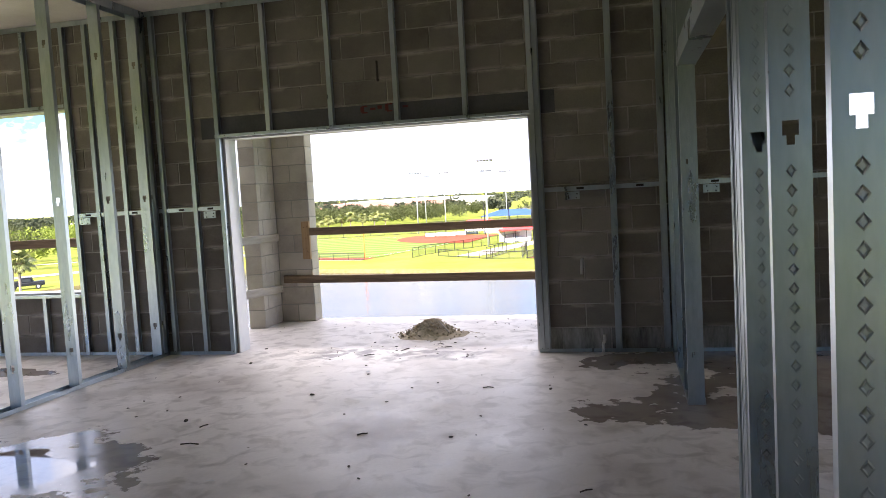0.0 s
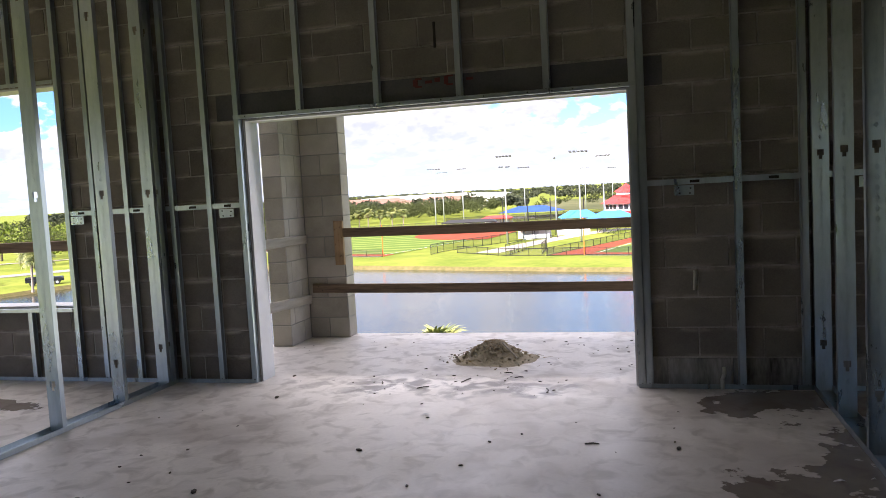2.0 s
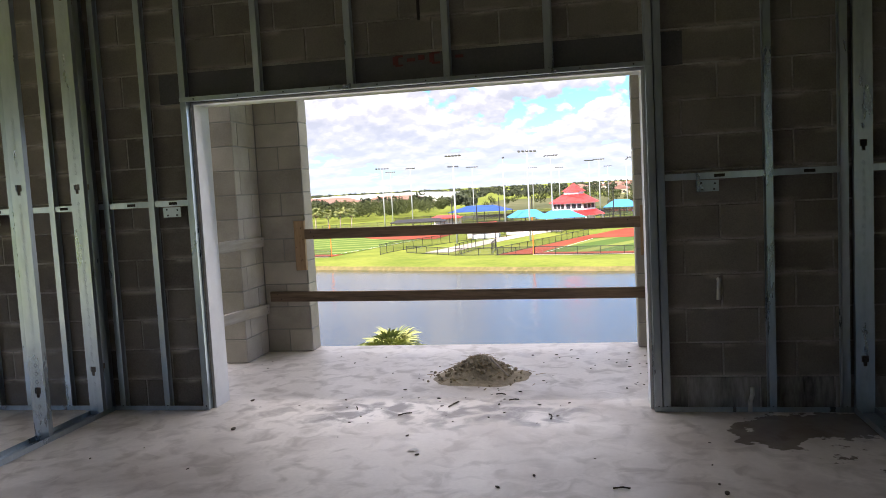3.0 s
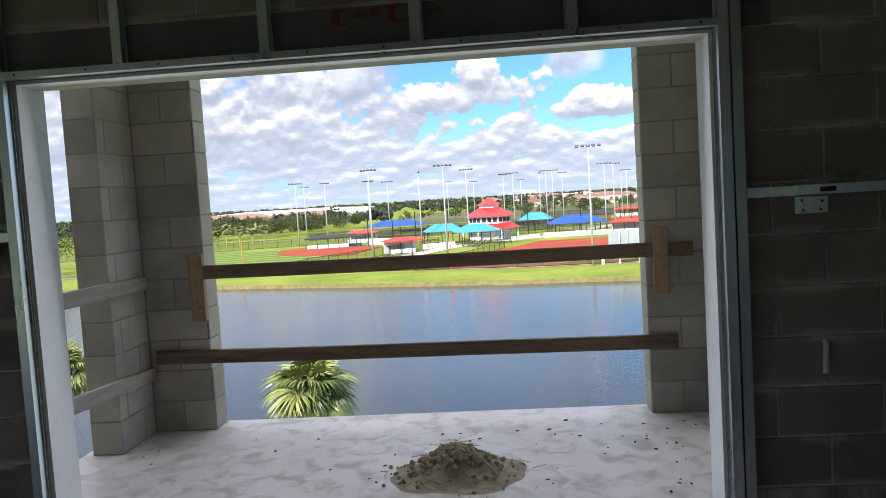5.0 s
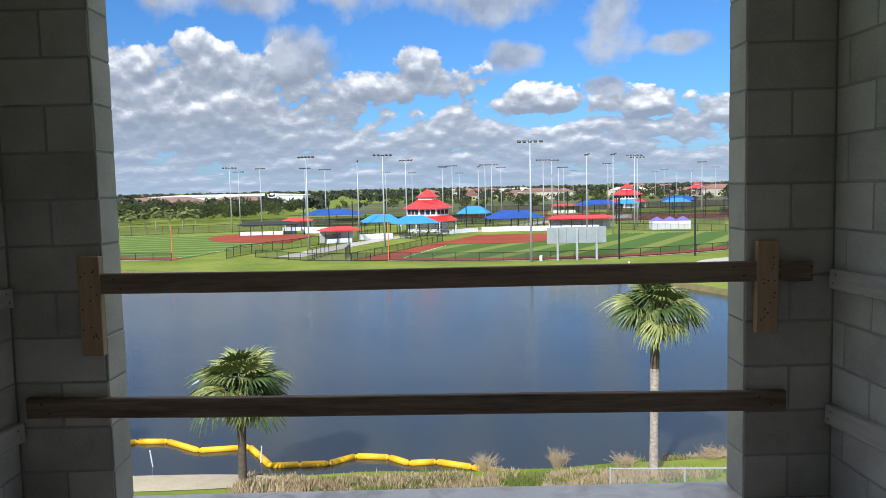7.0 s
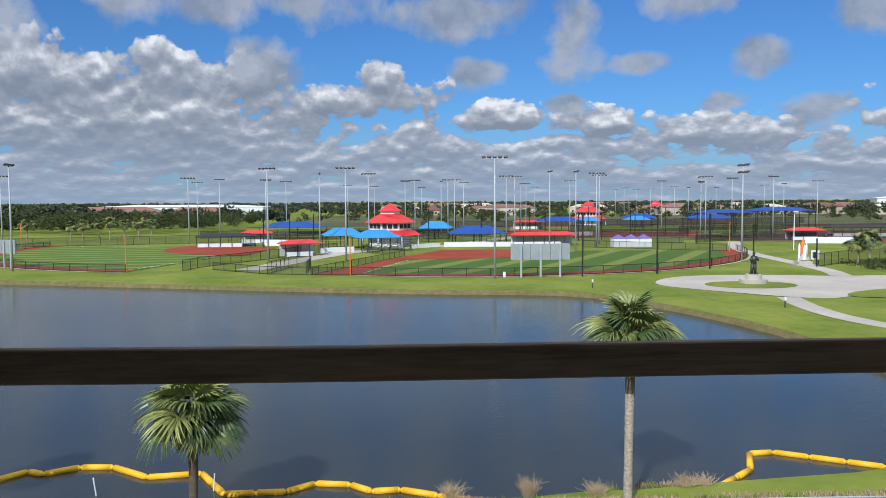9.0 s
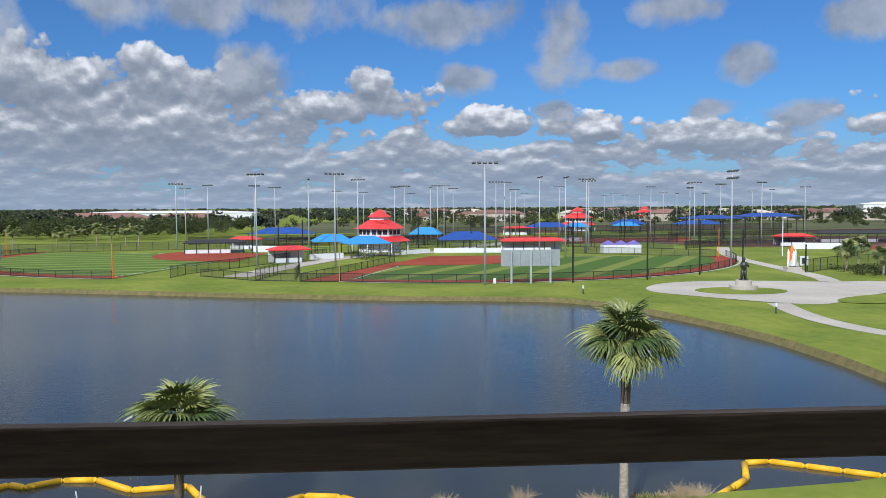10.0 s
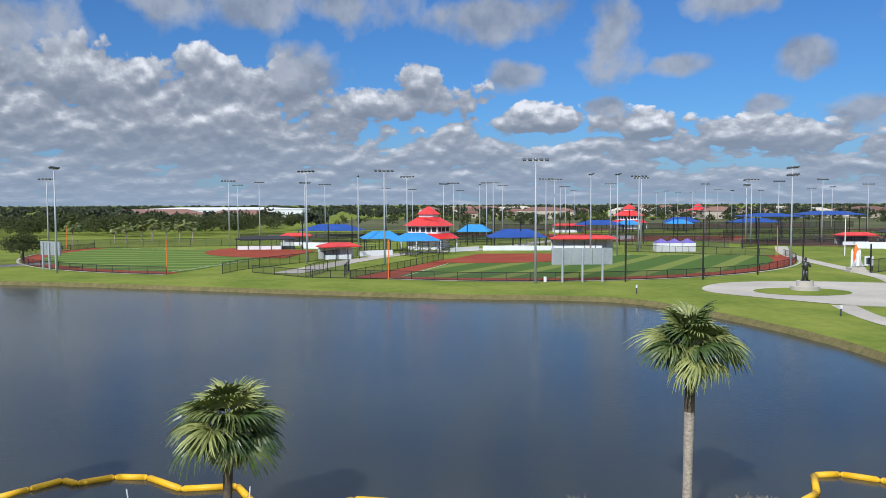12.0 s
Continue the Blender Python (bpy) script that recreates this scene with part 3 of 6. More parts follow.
# bracing channels with slots, and box brackets under them
for x0, x1 in ((-1.60, -1.385), (-1.335, -0.66), (-0.62, -0.33), (-0.29, -0.05), (2.96, 3.51), (3.55, 3.905), (4.0, 4.60), (4.64, 5.18)):
    br = root("bracing_channel", "galvanised steel bracing channel between furring", "metal channel", "bracing at socket height")
    zc = 1.385
    part("channel", boxes(((x0, FY + 0.008, zc - 0.019), (x1, FY + 0.010, zc + 0.019)), ((x0, FY + 0.010, zc + 0.017), (x1, FACE - 0.002, zc + 0.019)), ((x0, FY + 0.010, zc - 0.019), (x1, FACE - 0.002, zc - 0.017))), M["steel"], br)
    xs = x0 + 0.55 * (x1 - x0)
    part("slot", boxes(((xs - 0.03, FY + 0.0065, zc - 0.009), (xs + 0.03, FY + 0.0082, zc + 0.009))), M["hole"], br, "dark punched slot")
for x in (-1.52, -0.165, 3.195, 4.30):
    br = root("box_bracket", "small galvanised steel box bracket with screw holes", "bracket", "brackets under the bracing")
    part("plate", boxes(((x - 0.062, FY - 0.001, 1.295), (x + 0.062, FY + 0.002, 1.36)), bevel=0.0008), M["steel"], br)
    for dx, dz in ((-0.035, 0.018), (0.04, 0.012), (-0.03, -0.02), (0.035, -0.02)):
        part("screw_hole", boxes(((x + dx - 0.005, FY - 0.0025, 1.328 + dz - 0.005), (x + dx + 0.005, FY - 0.0008, 1.328 + dz + 0.005))), M["hole"], br)


def web_mesh(width, height, t=0.0018):
    """The web of a C stud, with keyhole knockouts and embossed diamonds; local x across, z up."""
    bm = bmesh.new()
    xs = [0, width / 2 - 0.020, width / 2 - 0.010, width / 2 + 0.010, width / 2 + 0.020, width]
    zs, holes = [0.0], [zc for zc in (0.30, 1.507, 2.74) if zc + 0.08 < height]
    for zc in holes:
        zs += [zc - 0.032, zc - 0.008, zc + 0.030]
    zs.append(height)
    grid = [[bm.verts.new((x, 0, z)) for z in zs] for x in xs]
    for i in range(len(xs) - 1):
        for j in range(len(zs) - 1):
            xm, zm = (xs[i] + xs[i + 1]) / 2, (zs[j] + zs[j + 1]) / 2
            if not any((abs(xm - width / 2) < 0.020 and zc - 0.008 < zm < zc + 0.030) or (abs(xm - width / 2) < 0.010 and zc - 0.032 < zm < zc - 0.008) for zc in holes):
                bm.faces.new((grid[i][j], grid[i + 1][j], grid[i + 1][j + 1], grid[i][j + 1]))
    bmesh.ops.delete(bm, geom=[v for v in bm.verts if not v.link_faces], context="VERTS")
    bmesh.ops.solidify(bm, geom=bm.faces[:], thickness=-t)
    z = 0.06
    while z < height - 0.05:
        if all(abs(z - zc) > 0.055 for zc in holes):
            ring = []
            for half, tall, out in ((0.014, 0.018, 0.0001), (0.0095, 0.0125, 0.0012), (0.005, 0.007, 0.0004)):
                ring.append([bm.verts.new((width / 2 + half * dx, -t - out, z + tall * dz)) for dx, dz in ((-1, 0), (0, 1), (1, 0), (0, -1))])
            for a, b in zip(ring, ring[1:]):
                for i in range(4):
                    bm.faces.new((a[i], a[(i + 1) % 4], b[(i + 1) % 4], b[i]))
            bm.faces.new(ring[-1])
        z += 0.050
    return bm


def flange_mesh(height, s, flange=0.036, lip=0.008, t=0.0018):
    """A stud's flange with its turned lip; s: 1 for the lip towards +x, -1 towards -x."""
    bm = bmesh.new()
    extruded(bm, [(0, 0.0002), (s * t, 0.0002), (s * t, flange - t), (s * lip, flange - t), (s * lip, flange), (0, flange)], 0, height)
    return bm


SH = CEIL - 0.008
FLANGES = [finish(flange_mesh(SH, s), "flange", M["steel"]) for s in (1, -1)]
STUDS = {w: finish(web_mesh(w, SH), "web", M["steel"]) for w in (0.098,)}
stud_a = 0.098


def stud(w, x, y, label, group):
    ob = root("metal_stud", label, "metal stud", group, pose(x, y, 0.004))
    new("web", STUDS[w]).parent = ob
    for me, dx in zip(FLANGES, (0, w)):
        o = new("flange", me)
        o.parent, o.location = ob, (dx, 0, 0)
    return ob


for k in range(15):
    stud(stud_a, -0.800, -0.055 - (0.0 if k == 0 else 0.10) if k < 2 else -0.68 - 0.615 * (k - 2), "galvanised steel stud standing in the partition track", "studs of the west partition")
track("partition_track", [((-0.806, -8.6, 0.0005), (-0.697, -0.03, 0.003)), ((-0.806, -8.6, 0.0005), (-0.8035, -0.03, 0.034)), ((-0.6995, -8.6, 0.0005), (-0.697, -0.03, 0.034))], "galvanised steel floor track of the west partition")
track("partition_head_track", [((-0.806, -8.6, CEIL - 0.003), (-0.697, -0.03, CEIL - 0.0005)), ((-0.806, -8.6, CEIL - 0.07), (-0.8035, -0.03, CEIL - 0.0005)), ((-0.6995, -8.6, CEIL - 0.07), (-0.697, -0.03, CEIL - 0.0005))], "slotted galvanised steel head track of the west partition")

PX, QX = 3.965, 3.987
for y in (-0.05, -0.64, -1.25, -1.60):
    stud(stud_a, PX, y, "galvanised steel stud standing in the partition track", "studs of the east partition")
for y in (-3.97, -4.45, -5.05, -5.66, -6.27, -6.88, -7.49):
    stud(stud_a, QX, y, "galvanised steel stud with diamond-embossed web", "studs of the east partition")
jb = root("door_jamb", "built-up galvanised steel jamb beside the doorway", "door jamb")
for y0, y1, inset in ((-3.928, -3.822, 0.0), (-3.816, -3.752, 0.004), (-3.748, -3.690, 0.0)):
    part("nested_stud", boxes(((QX + inset, y0, 0.006), (QX + inset + 0.002, y1, CEIL - 0.006)), ((QX + 0.096 - inset, y0, 0.006), (QX + 0.098 - inset, y1, CEIL - 0.006)), ((QX + inset + 0.002, y1 - 0.002, 0.006), (QX + 0.096 - inset, y1, CEIL - 0.006)),
                              ((QX + inset - 0.0015, y0 + 0.010, 0.006), (QX + inset, y0 + 0.013, CEIL - 0.006)), ((QX + inset - 0.0015, y1 - 0.016, 0.006), (QX + inset, y1 - 0.012, CEIL - 0.006))), M["steel"], jb)


def u_track(name, x0, x1, y0, y1, z, s, label):
    """A U track on the floor (s = 1) or under the ceiling (s = -1)."""
    def span(a, b):
        return tuple(sorted((z + s * a, z + s * b)))
    (za, zb), (zc, zd) = span(0.0005, 0.003), span(0.0005, 0.036 if s > 0 else 0.06)
    return track(name, [((x0, y0, za), (x1, y1, zb)), ((x0, y0, zc), (x0 + 0.0025, y1, zd)), ((x1 - 0.0025, y0, zc), (x1, y1, zd))], label)


u_track("partition_track", PX - 0.005, PX + 0.104, -1.60, -0.03, 0, 1, "galvanised steel floor track of the east partition")
u_track("partition_head_track", PX - 0.005, PX + 0.104, -3.68, -0.03, CEIL, -1, "galvanised steel head track of the east partition")
u_track("partition_track", QX - 0.005, QX + 0.104, -8.2, -3.69, 0, 1, "galvanised steel floor track of the inner partition")
u_track("partition_head_track", QX - 0.005, QX + 0.104, -8.2, -3.69, CEIL, -1, "galvanised steel head track of the inner partition")
hd = root("door_header", "galvanised steel header channel across the doorway", "header")
part("channel", boxes(((PX - 0.006, -3.69, 2.10), (PX - 0.003, -1.56, 2.19)), ((PX + 0.103, -3.69, 2.10), (PX + 0.106, -1.56, 2.19)), ((PX - 0.003, -3.69, 2.10), (PX + 0.103, -1.56, 2.103))), M["steel"], hd)
part("inner_channel", boxes(((PX + 0.005, -3.68, 2.19), (PX + 0.008, -1.60, 2.25)), ((PX + 0.092, -3.68, 2.19), (PX + 0.095, -1.60, 2.25))), M["steel"], hd)

# fittings on the block wall
for x, z0, z1 in ((1.545, 2.42, 2.60),):
    thing("anchor_slot", boxes(((x - 0.009, FACE - 0.008, z0), (x + 0.009, FACE + 0.006, z1)), bevel=0.002), M["hole"], "dark vertical slot with a steel anchor in the wall", "anchor")
sg = root("wall_marking", "faint red painted scrawl on the lintel", "marking")
for x, w, z, h in ((1.37, 0.035, 2.16, 0.05), (1.385, 0.05, 2.205, 0.012), (1.385, 0.05, 2.150, 0.012), (1.46, 0.05, 2.175, 0.02), (1.53, 0.04, 2.18, 0.03), (1.60, 0.03, 2.16, 0.055), (1.615, 0.05, 2.21, 0.012), (1.615, 0.05, 2.150, 0.012), (1.69, 0.04, 2.17, 0.025), (1.76, 0.05, 2.175, 0.018)):
    part("stroke", boxes(((x, FACE - 0.007, z), (x + w, FACE - 0.0045, z + h)), bevel=0.001), M["red_mark"], sg)
bm = bmesh.new()
for a, b in (((3.40, 0.0, 0.0), (3.40, -0.005, 0.07)), ((3.40, -0.005, 0.065), (3.415, -0.005, 0.11)), ((3.415, -0.005, 0.105), (3.412, -0.005, 0.15))):
    add_tube(bm, (a[0], a[1] - 0.03, a[2]), (b[0], b[1] - 0.03, b[2]), 0.013)
thing("conduit_stub", bm, M["pvc"], "short bent grey plastic conduit rising from the floor", "conduit", smooth=True)
bm = bmesh.new()
add_tube(bm, (3.245, FACE - 0.012, 0.66), (3.25, FACE - 0.012, 0.78), 0.012)
add_tube(bm, (3.25, FACE - 0.012, 0.775), (3.25, FACE + 0.02, 0.79), 0.013)
thing("conduit_end", bm, M["pvc"], "grey conduit end poking out of the block wall", "conduit", smooth=True)


# ---- the balcony ----
PY0, PY1 = 1.785, 1.985                        # front wing of the piers
PIERS = {"west": (-0.56, -0.36, 0.055), "east": (3.48, 3.28, 2.885)}   # outer face, inner face, end of the front wing
pier_obs = {}
for nm, (xo, xi, xe) in PIERS.items():
    e = 0.004
    s = 1 if nm == "west" else -1
    bm = bmesh.new()
    a, b = sorted((xo + s * e, xe - s * e))
    add_box(bm, (a, PY0 + e, 0), (b, PY1 - e, CEIL))
    a, b = sorted((xo + s * e, xi - s * e))
    add_box(bm, (a, 1.335 + e, 0), (b, PY0 + e, CEIL))
    pier_obs[nm] = structure("pier_" + nm, bm, M["mortar_pier"], "corner pier of light grey concrete blocks", "pier")


def board(name, a, b, size, mat, label, group="", bow=0.004):
    """A sawn board from a to b with eased edges and a slight bow; size: (thickness, height)."""
    a, b = Vector(a), Vector(b)
    bm = bmesh.new()
    n = 8
    run = b - a
    side = Vector((run.y, -run.x, 0)).normalized()
    c = 0.004
    h, w = size[1] / 2, size[0] / 2
    ring0 = [(-w, -h + c), (-w + c, -h), (w - c, -h), (w, -h + c), (w, h - c), (w - c, h), (-w + c, h), (-w, h - c)]
    last = None
    for i in range(n + 1):
        f = i / n
        mid = a + run * f + Vector((0, 0, -bow * math.sin(math.pi * f) + 0.0012 * math.sin(9.1 * f + 2)))
        ring = [bm.verts.new(mid + side * u + Vector((0, 0, v))) for u, v in ring0]
        if last:
            for j in range(8):
                bm.faces.new((last[j], last[(j + 1) % 8], ring[(j + 1) % 8], ring[j]))
        else:
            bm.faces.new(ring[::-1])
        last = ring
    bm.faces.new(last)
    bmesh.ops.recalc_face_normals(bm, faces=bm.faces)
    ob = thing(name, bm, mat, label, "board", group)
    out = side if abs(run.x) < abs(run.y) and a.x < 1 else -side if abs(run.x) < abs(run.y) else side
    for f, dz in ((0.02, 0.02), (0.03, -0.022), (0.965, 0.018), (0.98, -0.02)):
        bm = bmesh.new()
        p = a + run * f + Vector((0, 0, dz))
        add_tube(bm, p + out * (w - 0.002), p + out * (w + 0.0012), 0.0045, sides=6)
        part("nail", bm, M["hole"], ob)
    return ob


RY = PY0 - 0.019
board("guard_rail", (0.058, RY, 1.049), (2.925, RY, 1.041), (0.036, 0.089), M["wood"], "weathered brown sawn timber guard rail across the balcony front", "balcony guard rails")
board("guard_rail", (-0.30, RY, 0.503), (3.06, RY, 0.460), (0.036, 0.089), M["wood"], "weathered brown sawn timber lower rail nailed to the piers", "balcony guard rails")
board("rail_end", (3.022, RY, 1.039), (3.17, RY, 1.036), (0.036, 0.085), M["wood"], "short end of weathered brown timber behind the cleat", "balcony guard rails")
for x, z0, z1, tilt in ((0.010, 0.733, 1.170, 0.0), (2.972, 0.765, 1.173, 0.012)):
    cl = root("rail_cleat", "upright raw timber cleat with nail holes holding the rail", "cleat", "rail cleats")
    bm = boxes(((x - 0.047, RY - 0.022, z0), (x + 0.047, PY0 - 0.001, z1)), bevel=0.003)
    bmesh.ops.rotate(bm, verts=bm.verts, cent=(x, RY, (z0 + z1) / 2), matrix=Matrix.Rotation(tilt, 3, "Y"))
    part("block", bm, M["wood_cleat"], cl)
    rnd = random.Random(int(x * 10) + 5)
    for k in range(14):
        px, pz = x + rnd.uniform(-0.035, 0.035), rnd.uniform(z0 + 0.04, z1 - 0.04)
        part("nail_hole", boxes(((px - 0.003, RY - 0.0235, pz - 0.003), (px + 0.003, RY - 0.0215, pz + 0.003))), M["hole"], cl)
for x, s in ((-0.36 + 0.02, 1), (3.28 - 0.02, -1)):
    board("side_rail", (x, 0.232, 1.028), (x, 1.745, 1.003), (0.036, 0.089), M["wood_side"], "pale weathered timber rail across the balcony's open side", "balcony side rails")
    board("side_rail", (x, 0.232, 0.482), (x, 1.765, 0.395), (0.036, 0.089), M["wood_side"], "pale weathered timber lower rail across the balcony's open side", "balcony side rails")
for (x0, x1), nm in ((WIN_L, "west"), (WIN_R, "east")):
    board("window_rail", (x0 - 0.15, 0.252, 1.115), (x1 + 0.15, 0.252, 1.115), (0.036, 0.089), M["wood"], "brown sawn timber guard rail across the window opening", "window guard rails")


# ---- things lying about ----
def heap(cx, cy, r, h):
    bm = bmesh.new()
    rings, segs = 30, 72
    rows = []
    for i in range(rings + 1):
        f = i / rings
        row = []
        for j in range(segs):
            a = math.tau * j / segs
            edge = 1 + 0.28 * noise.noise((math.cos(a) * 1.6, math.sin(a) * 1.6, 3.3))
            x, y = cx + r * f * edge * math.cos(a) * 1.15, cy + r * f * edge * math.sin(a) * 0.8
            z = h * max(0.0, math.exp(-(f * 1.85) ** 2) - 0.033)
            lump = noise.noise((x * 9, y * 9, 1)) * 0.030 + noise.noise((x * 24, y * 24, 5)) * 0.017 + noise.noise((x * 60, y * 60, 5)) * 0.007
            z += lump * min(1, z * 14 + 0.12)
            row.append(bm.verts.new((x, y, max(z, -0.002))))
        rows.append(row)
    for i in range(rings):
        for j in range(segs):
            bm.faces.new((rows[i][j], rows[i][(j + 1) % segs], rows[i + 1][(j + 1) % segs], rows[i + 1][j]))
    bmesh.ops.remove_doubles(bm, verts=bm.verts, dist=0.0001)
    bmesh.ops.recalc_face_normals(bm, faces=bm.faces)
    return bm


pile = root("sand_pile", "low heap of grey-brown sand and rubble on the balcony slab", "heap")
part("mound", heap(1.70, 0.82, 0.33, 0.155), M["sand"], pile)
rnd = random.Random(4)
bm = bmesh.new()
for k in range(420):
    a, f = rnd.uniform(0, math.tau), abs(rnd.gauss(0, 0.42))
    x, y = 1.70 + 0.40 * f * math.cos(a), 0.82 + 0.29 * f * math.sin(a)
    s = rnd.uniform(0.006, 0.02) * (1 if f < 0.8 else 0.7)
    z = 0.155 * max(0, math.exp(-(f * 1.75) ** 2) - 0.03)
    bmesh.ops.create_icosphere(bm, subdivisions=1, radius=s, matrix=Matrix.LocRotScale((x, y, z + s * 0.2), Euler((rnd.random() * 3, rnd.random() * 3, 0)), (1, rnd.uniform(0.6, 1), rnd.uniform(0.5, 0.9))))
tagged(part("gravel", bm, M["sand"], pile, "loose clods of sand"), kind="stuff")
bm = bmesh.new()
for k in range(110):
    a, f = rnd.uniform(0, math.tau), abs(rnd.gauss(0, 0.5))
    x, y = 1.70 + 0.42 * f * math.cos(a), 0.82 + 0.30 * f * math.sin(a)
    z = 0.165 * max(0.02, math.exp(-(f * 1.75) ** 2) - 0.03)
    b, L = rnd.uniform(0, math.tau), rnd.uniform(0.03, 0.11)
    add_tube(bm, (x, y, z + 0.004), (x + L * math.cos(b), y + L * math.sin(b), max(0.004, z - 0.25 * L * (1 if f > 0.2 else 0))), 0.0022, 0.0012, sides=4)
tagged(part("straw", bm, M["dry_weeds"], pile, "dry straw and root strands"), kind="stuff")
bm = bmesh.new()
add_tube(bm, (1.78, 0.80, 0.145), (1.92, 0.66, 0.05), 0.007, sides=6)
part("stick", bm, M["wood_side"], pile, "pale broken stick")

rnd = random.Random(11)


def scrap(x, y, s, kind=0):
    bm = bmesh.new()
    if kind == 0:
        bmesh.ops.create_icosphere(bm, subdivisions=1, radius=s, matrix=Matrix.LocRotScale((x, y, s * 0.3), Euler((0, 0, rnd.random() * 3)), (1.5, 0.8, 0.45)))
        return thing("chip", bm, M["debris"], "small dark chip of rubbish on the slab", "debris", "chips on the floor")
    if kind == 1:
        a = rnd.random() * math.tau
        add_tube(bm, (x - s * math.cos(a), y - s * math.sin(a), 0.004), (x + s * 0.1, y + s * 0.12, 0.007), 0.004, sides=5)
        add_tube(bm, (x + s * 0.1, y + s * 0.12, 0.007), (x + s * math.cos(a), y + s * math.sin(a), 0.004), 0.004, sides=5)
        return thing("twig", bm, M["debris"], "dark bent twig on the slab", "twig", "twigs on the floor")
    vs = [bm.verts.new((x + s * dx, y + s * dy, z)) for dx, dy, z in ((-1, -0.3, 0.003), (0.2, -0.5, 0.012), (1, 0.1, 0.004), (0.3, 0.5, 0.011), (-0.7, 0.4, 0.003))]
    f = bm.faces.new(vs)
    bmesh.ops.solidify(bm, geom=[f], thickness=0.002)
    return thing("paper_scrap", bm, M["paper"], "torn pale scrap of paper on the slab", "scrap", "scraps on the floor")


for x, y, s, k in ((0.197, 0.2, 0.024, 0), (0.354, -0.421, 0.03, 0), (1.363, -1.433, 0.026, 0), (3.069, -1.241, 0.024, 0), (2.621, -1.211, 0.06, 1), (1.55, -0.75, 0.05, 2), (2.05, -2.3, 0.05, 1), (0.94, -2.2, 0.05, 1), (1.05, -2.55, 0.09, 1),
                   (0.75, -2.1, 0.03, 0), (1.5, -3.1, 0.05, 2), (3.35, -2.05, 0.016, 0), (3.4, -3.05, 0.05, 1), (2.25, -0.12, 0.05, 1), (1.35, -0.10, 0.07, 1), (1.0, 0.02, 0.05, 1), (1.62, 0.12, 0.10, 1), (2.0, 0.22, 0.05, 1), (1.9, 0.35, 0.05, 1), (3.75, -1.62, 0.045, 2), (3.9, -1.58, 0.02, 2)):
    scrap(x, y, s * 0.65, k)
for k in range(150):
    x, y = (rnd.uniform(-0.4, 3.7), rnd.uniform(-4.2, 1.7)) if k % 2 else (rnd.gauss(1.9, 0.7), rnd.uniform(-0.3, 1.7))
    if (abs(x - 1.7) > 0.4 or abs(y - 0.85) > 0.3) and -0.3 < x < 3.2:
        scrap(x, y, rnd.uniform(0.004, 0.011), 0)

# ---- outside: ground, lake, fields ----
G, WL = -10.0, -10.55
LAKE = [(-150, 29.5), (-60, 30.2), (-30, 29.8), (-12, 29.4), (-6, 28.6), (-1.4, 29.6), (2, 29.1), (6.4, 29.4), (13, 30.2), (21, 31.0), (30, 34.5), (33.6, 42), (34.6, 55), (34, 66), (31.5, 76.5), (27, 87.5), (23.5, 93), (16.7, 95.6),
        (2.8, 97.3), (-12, 101.5), (-28, 106.5), (-46, 112), (-65, 117.5), (-74, 117), (-80, 104), (-90, 72), (-115, 55), (-150, 52)]


def smooth_loop(pts, rounds=2):
    for _ in range(rounds):
        out = []
        for i, p in enumerate(pts):
            q = pts[(i + 1) % len(pts)]
            out += [(p[0] * 0.75 + q[0] * 0.25, p[1] * 0.75 + q[1] * 0.25), (p[0] * 0.25 + q[0] * 0.75, p[1] * 0.25 + q[1] * 0.75)]
        pts = out
    return pts


def flat(bm, pts, z):
    return bm.faces.new([bm.verts.new((x, y, z)) for x, y in pts])


shore = smooth_loop(LAKE)
bm = bmesh.new()
outer = [bm.verts.new((x, y, G)) for x, y in ((-4500, -4500), (4500, -4500), (4500, 4500), (-4500, 4500))]
def bank_out(i):
    a, b = shore[i - 1], shore[(i + 1) % len(shore)]
    n = Vector((b[1] - a[1], a[0] - b[0])).normalized()
    return n
top_ring, low_ring = [], []
for i, (x, y) in enumerate(shore):
    n = bank_out(i)
    wob = 0.35 * noise.noise((x * 0.35, y * 0.35, 0))
    top_ring.append(bm.verts.new((x + n.x * (0.7 + wob), y + n.y * (0.7 + wob), G + 0.06 * noise.noise((x * 0.5, y * 0.5, 2)))))
    low_ring.append(bm.verts.new((x - n.x * 0.3, y - n.y * 0.3, WL - 0.5)))
edges = [bm.edges.new((outer[i], outer[(i + 1) % 4])) for i in range(4)]
edges += [bm.edges.new((top_ring[i], top_ring[(i + 1) % len(shore)])) for i in range(len(shore))]
bmesh.ops.triangle_fill(bm, use_beauty=True, edges=edges)
ring_xy = [(v.co.x, v.co.y) for v in top_ring]


def inside(x, y, poly):
    odd = False
    for (x0, y0), (x1, y1) in zip(poly, poly[1:] + poly[:1]):
        if (y0 > y) != (y1 > y) and x < (x1 - x0) * (y - y0) / (y1 - y0) + x0:
            odd = not odd
    return odd


for f in [f for f in bm.faces if inside(f.calc_center_median().x, f.calc_center_median().y, ring_xy)]:
    bm.faces.remove(f)
for i in range(len(shore)):
    j = (i + 1) % len(shore)
    bm.faces.new((top_ring[i], top_ring[j], low_ring[j], low_ring[i])).material_index = 1
bmesh.ops.recalc_face_normals(bm, faces=bm.faces)
structure("ground", bm, M["grass"], "wide mown grass ground with a worn soil bank at the lake", "ground").data.materials.append(M["bank_soil"])
bm = bmesh.new()
flat(bm, ((-165, 20), (45, 20), (45, 125), (-165, 125)), WL)
structure("water", bm, M["water"], "calm dark blue-grey lake with faint ripples", "water")


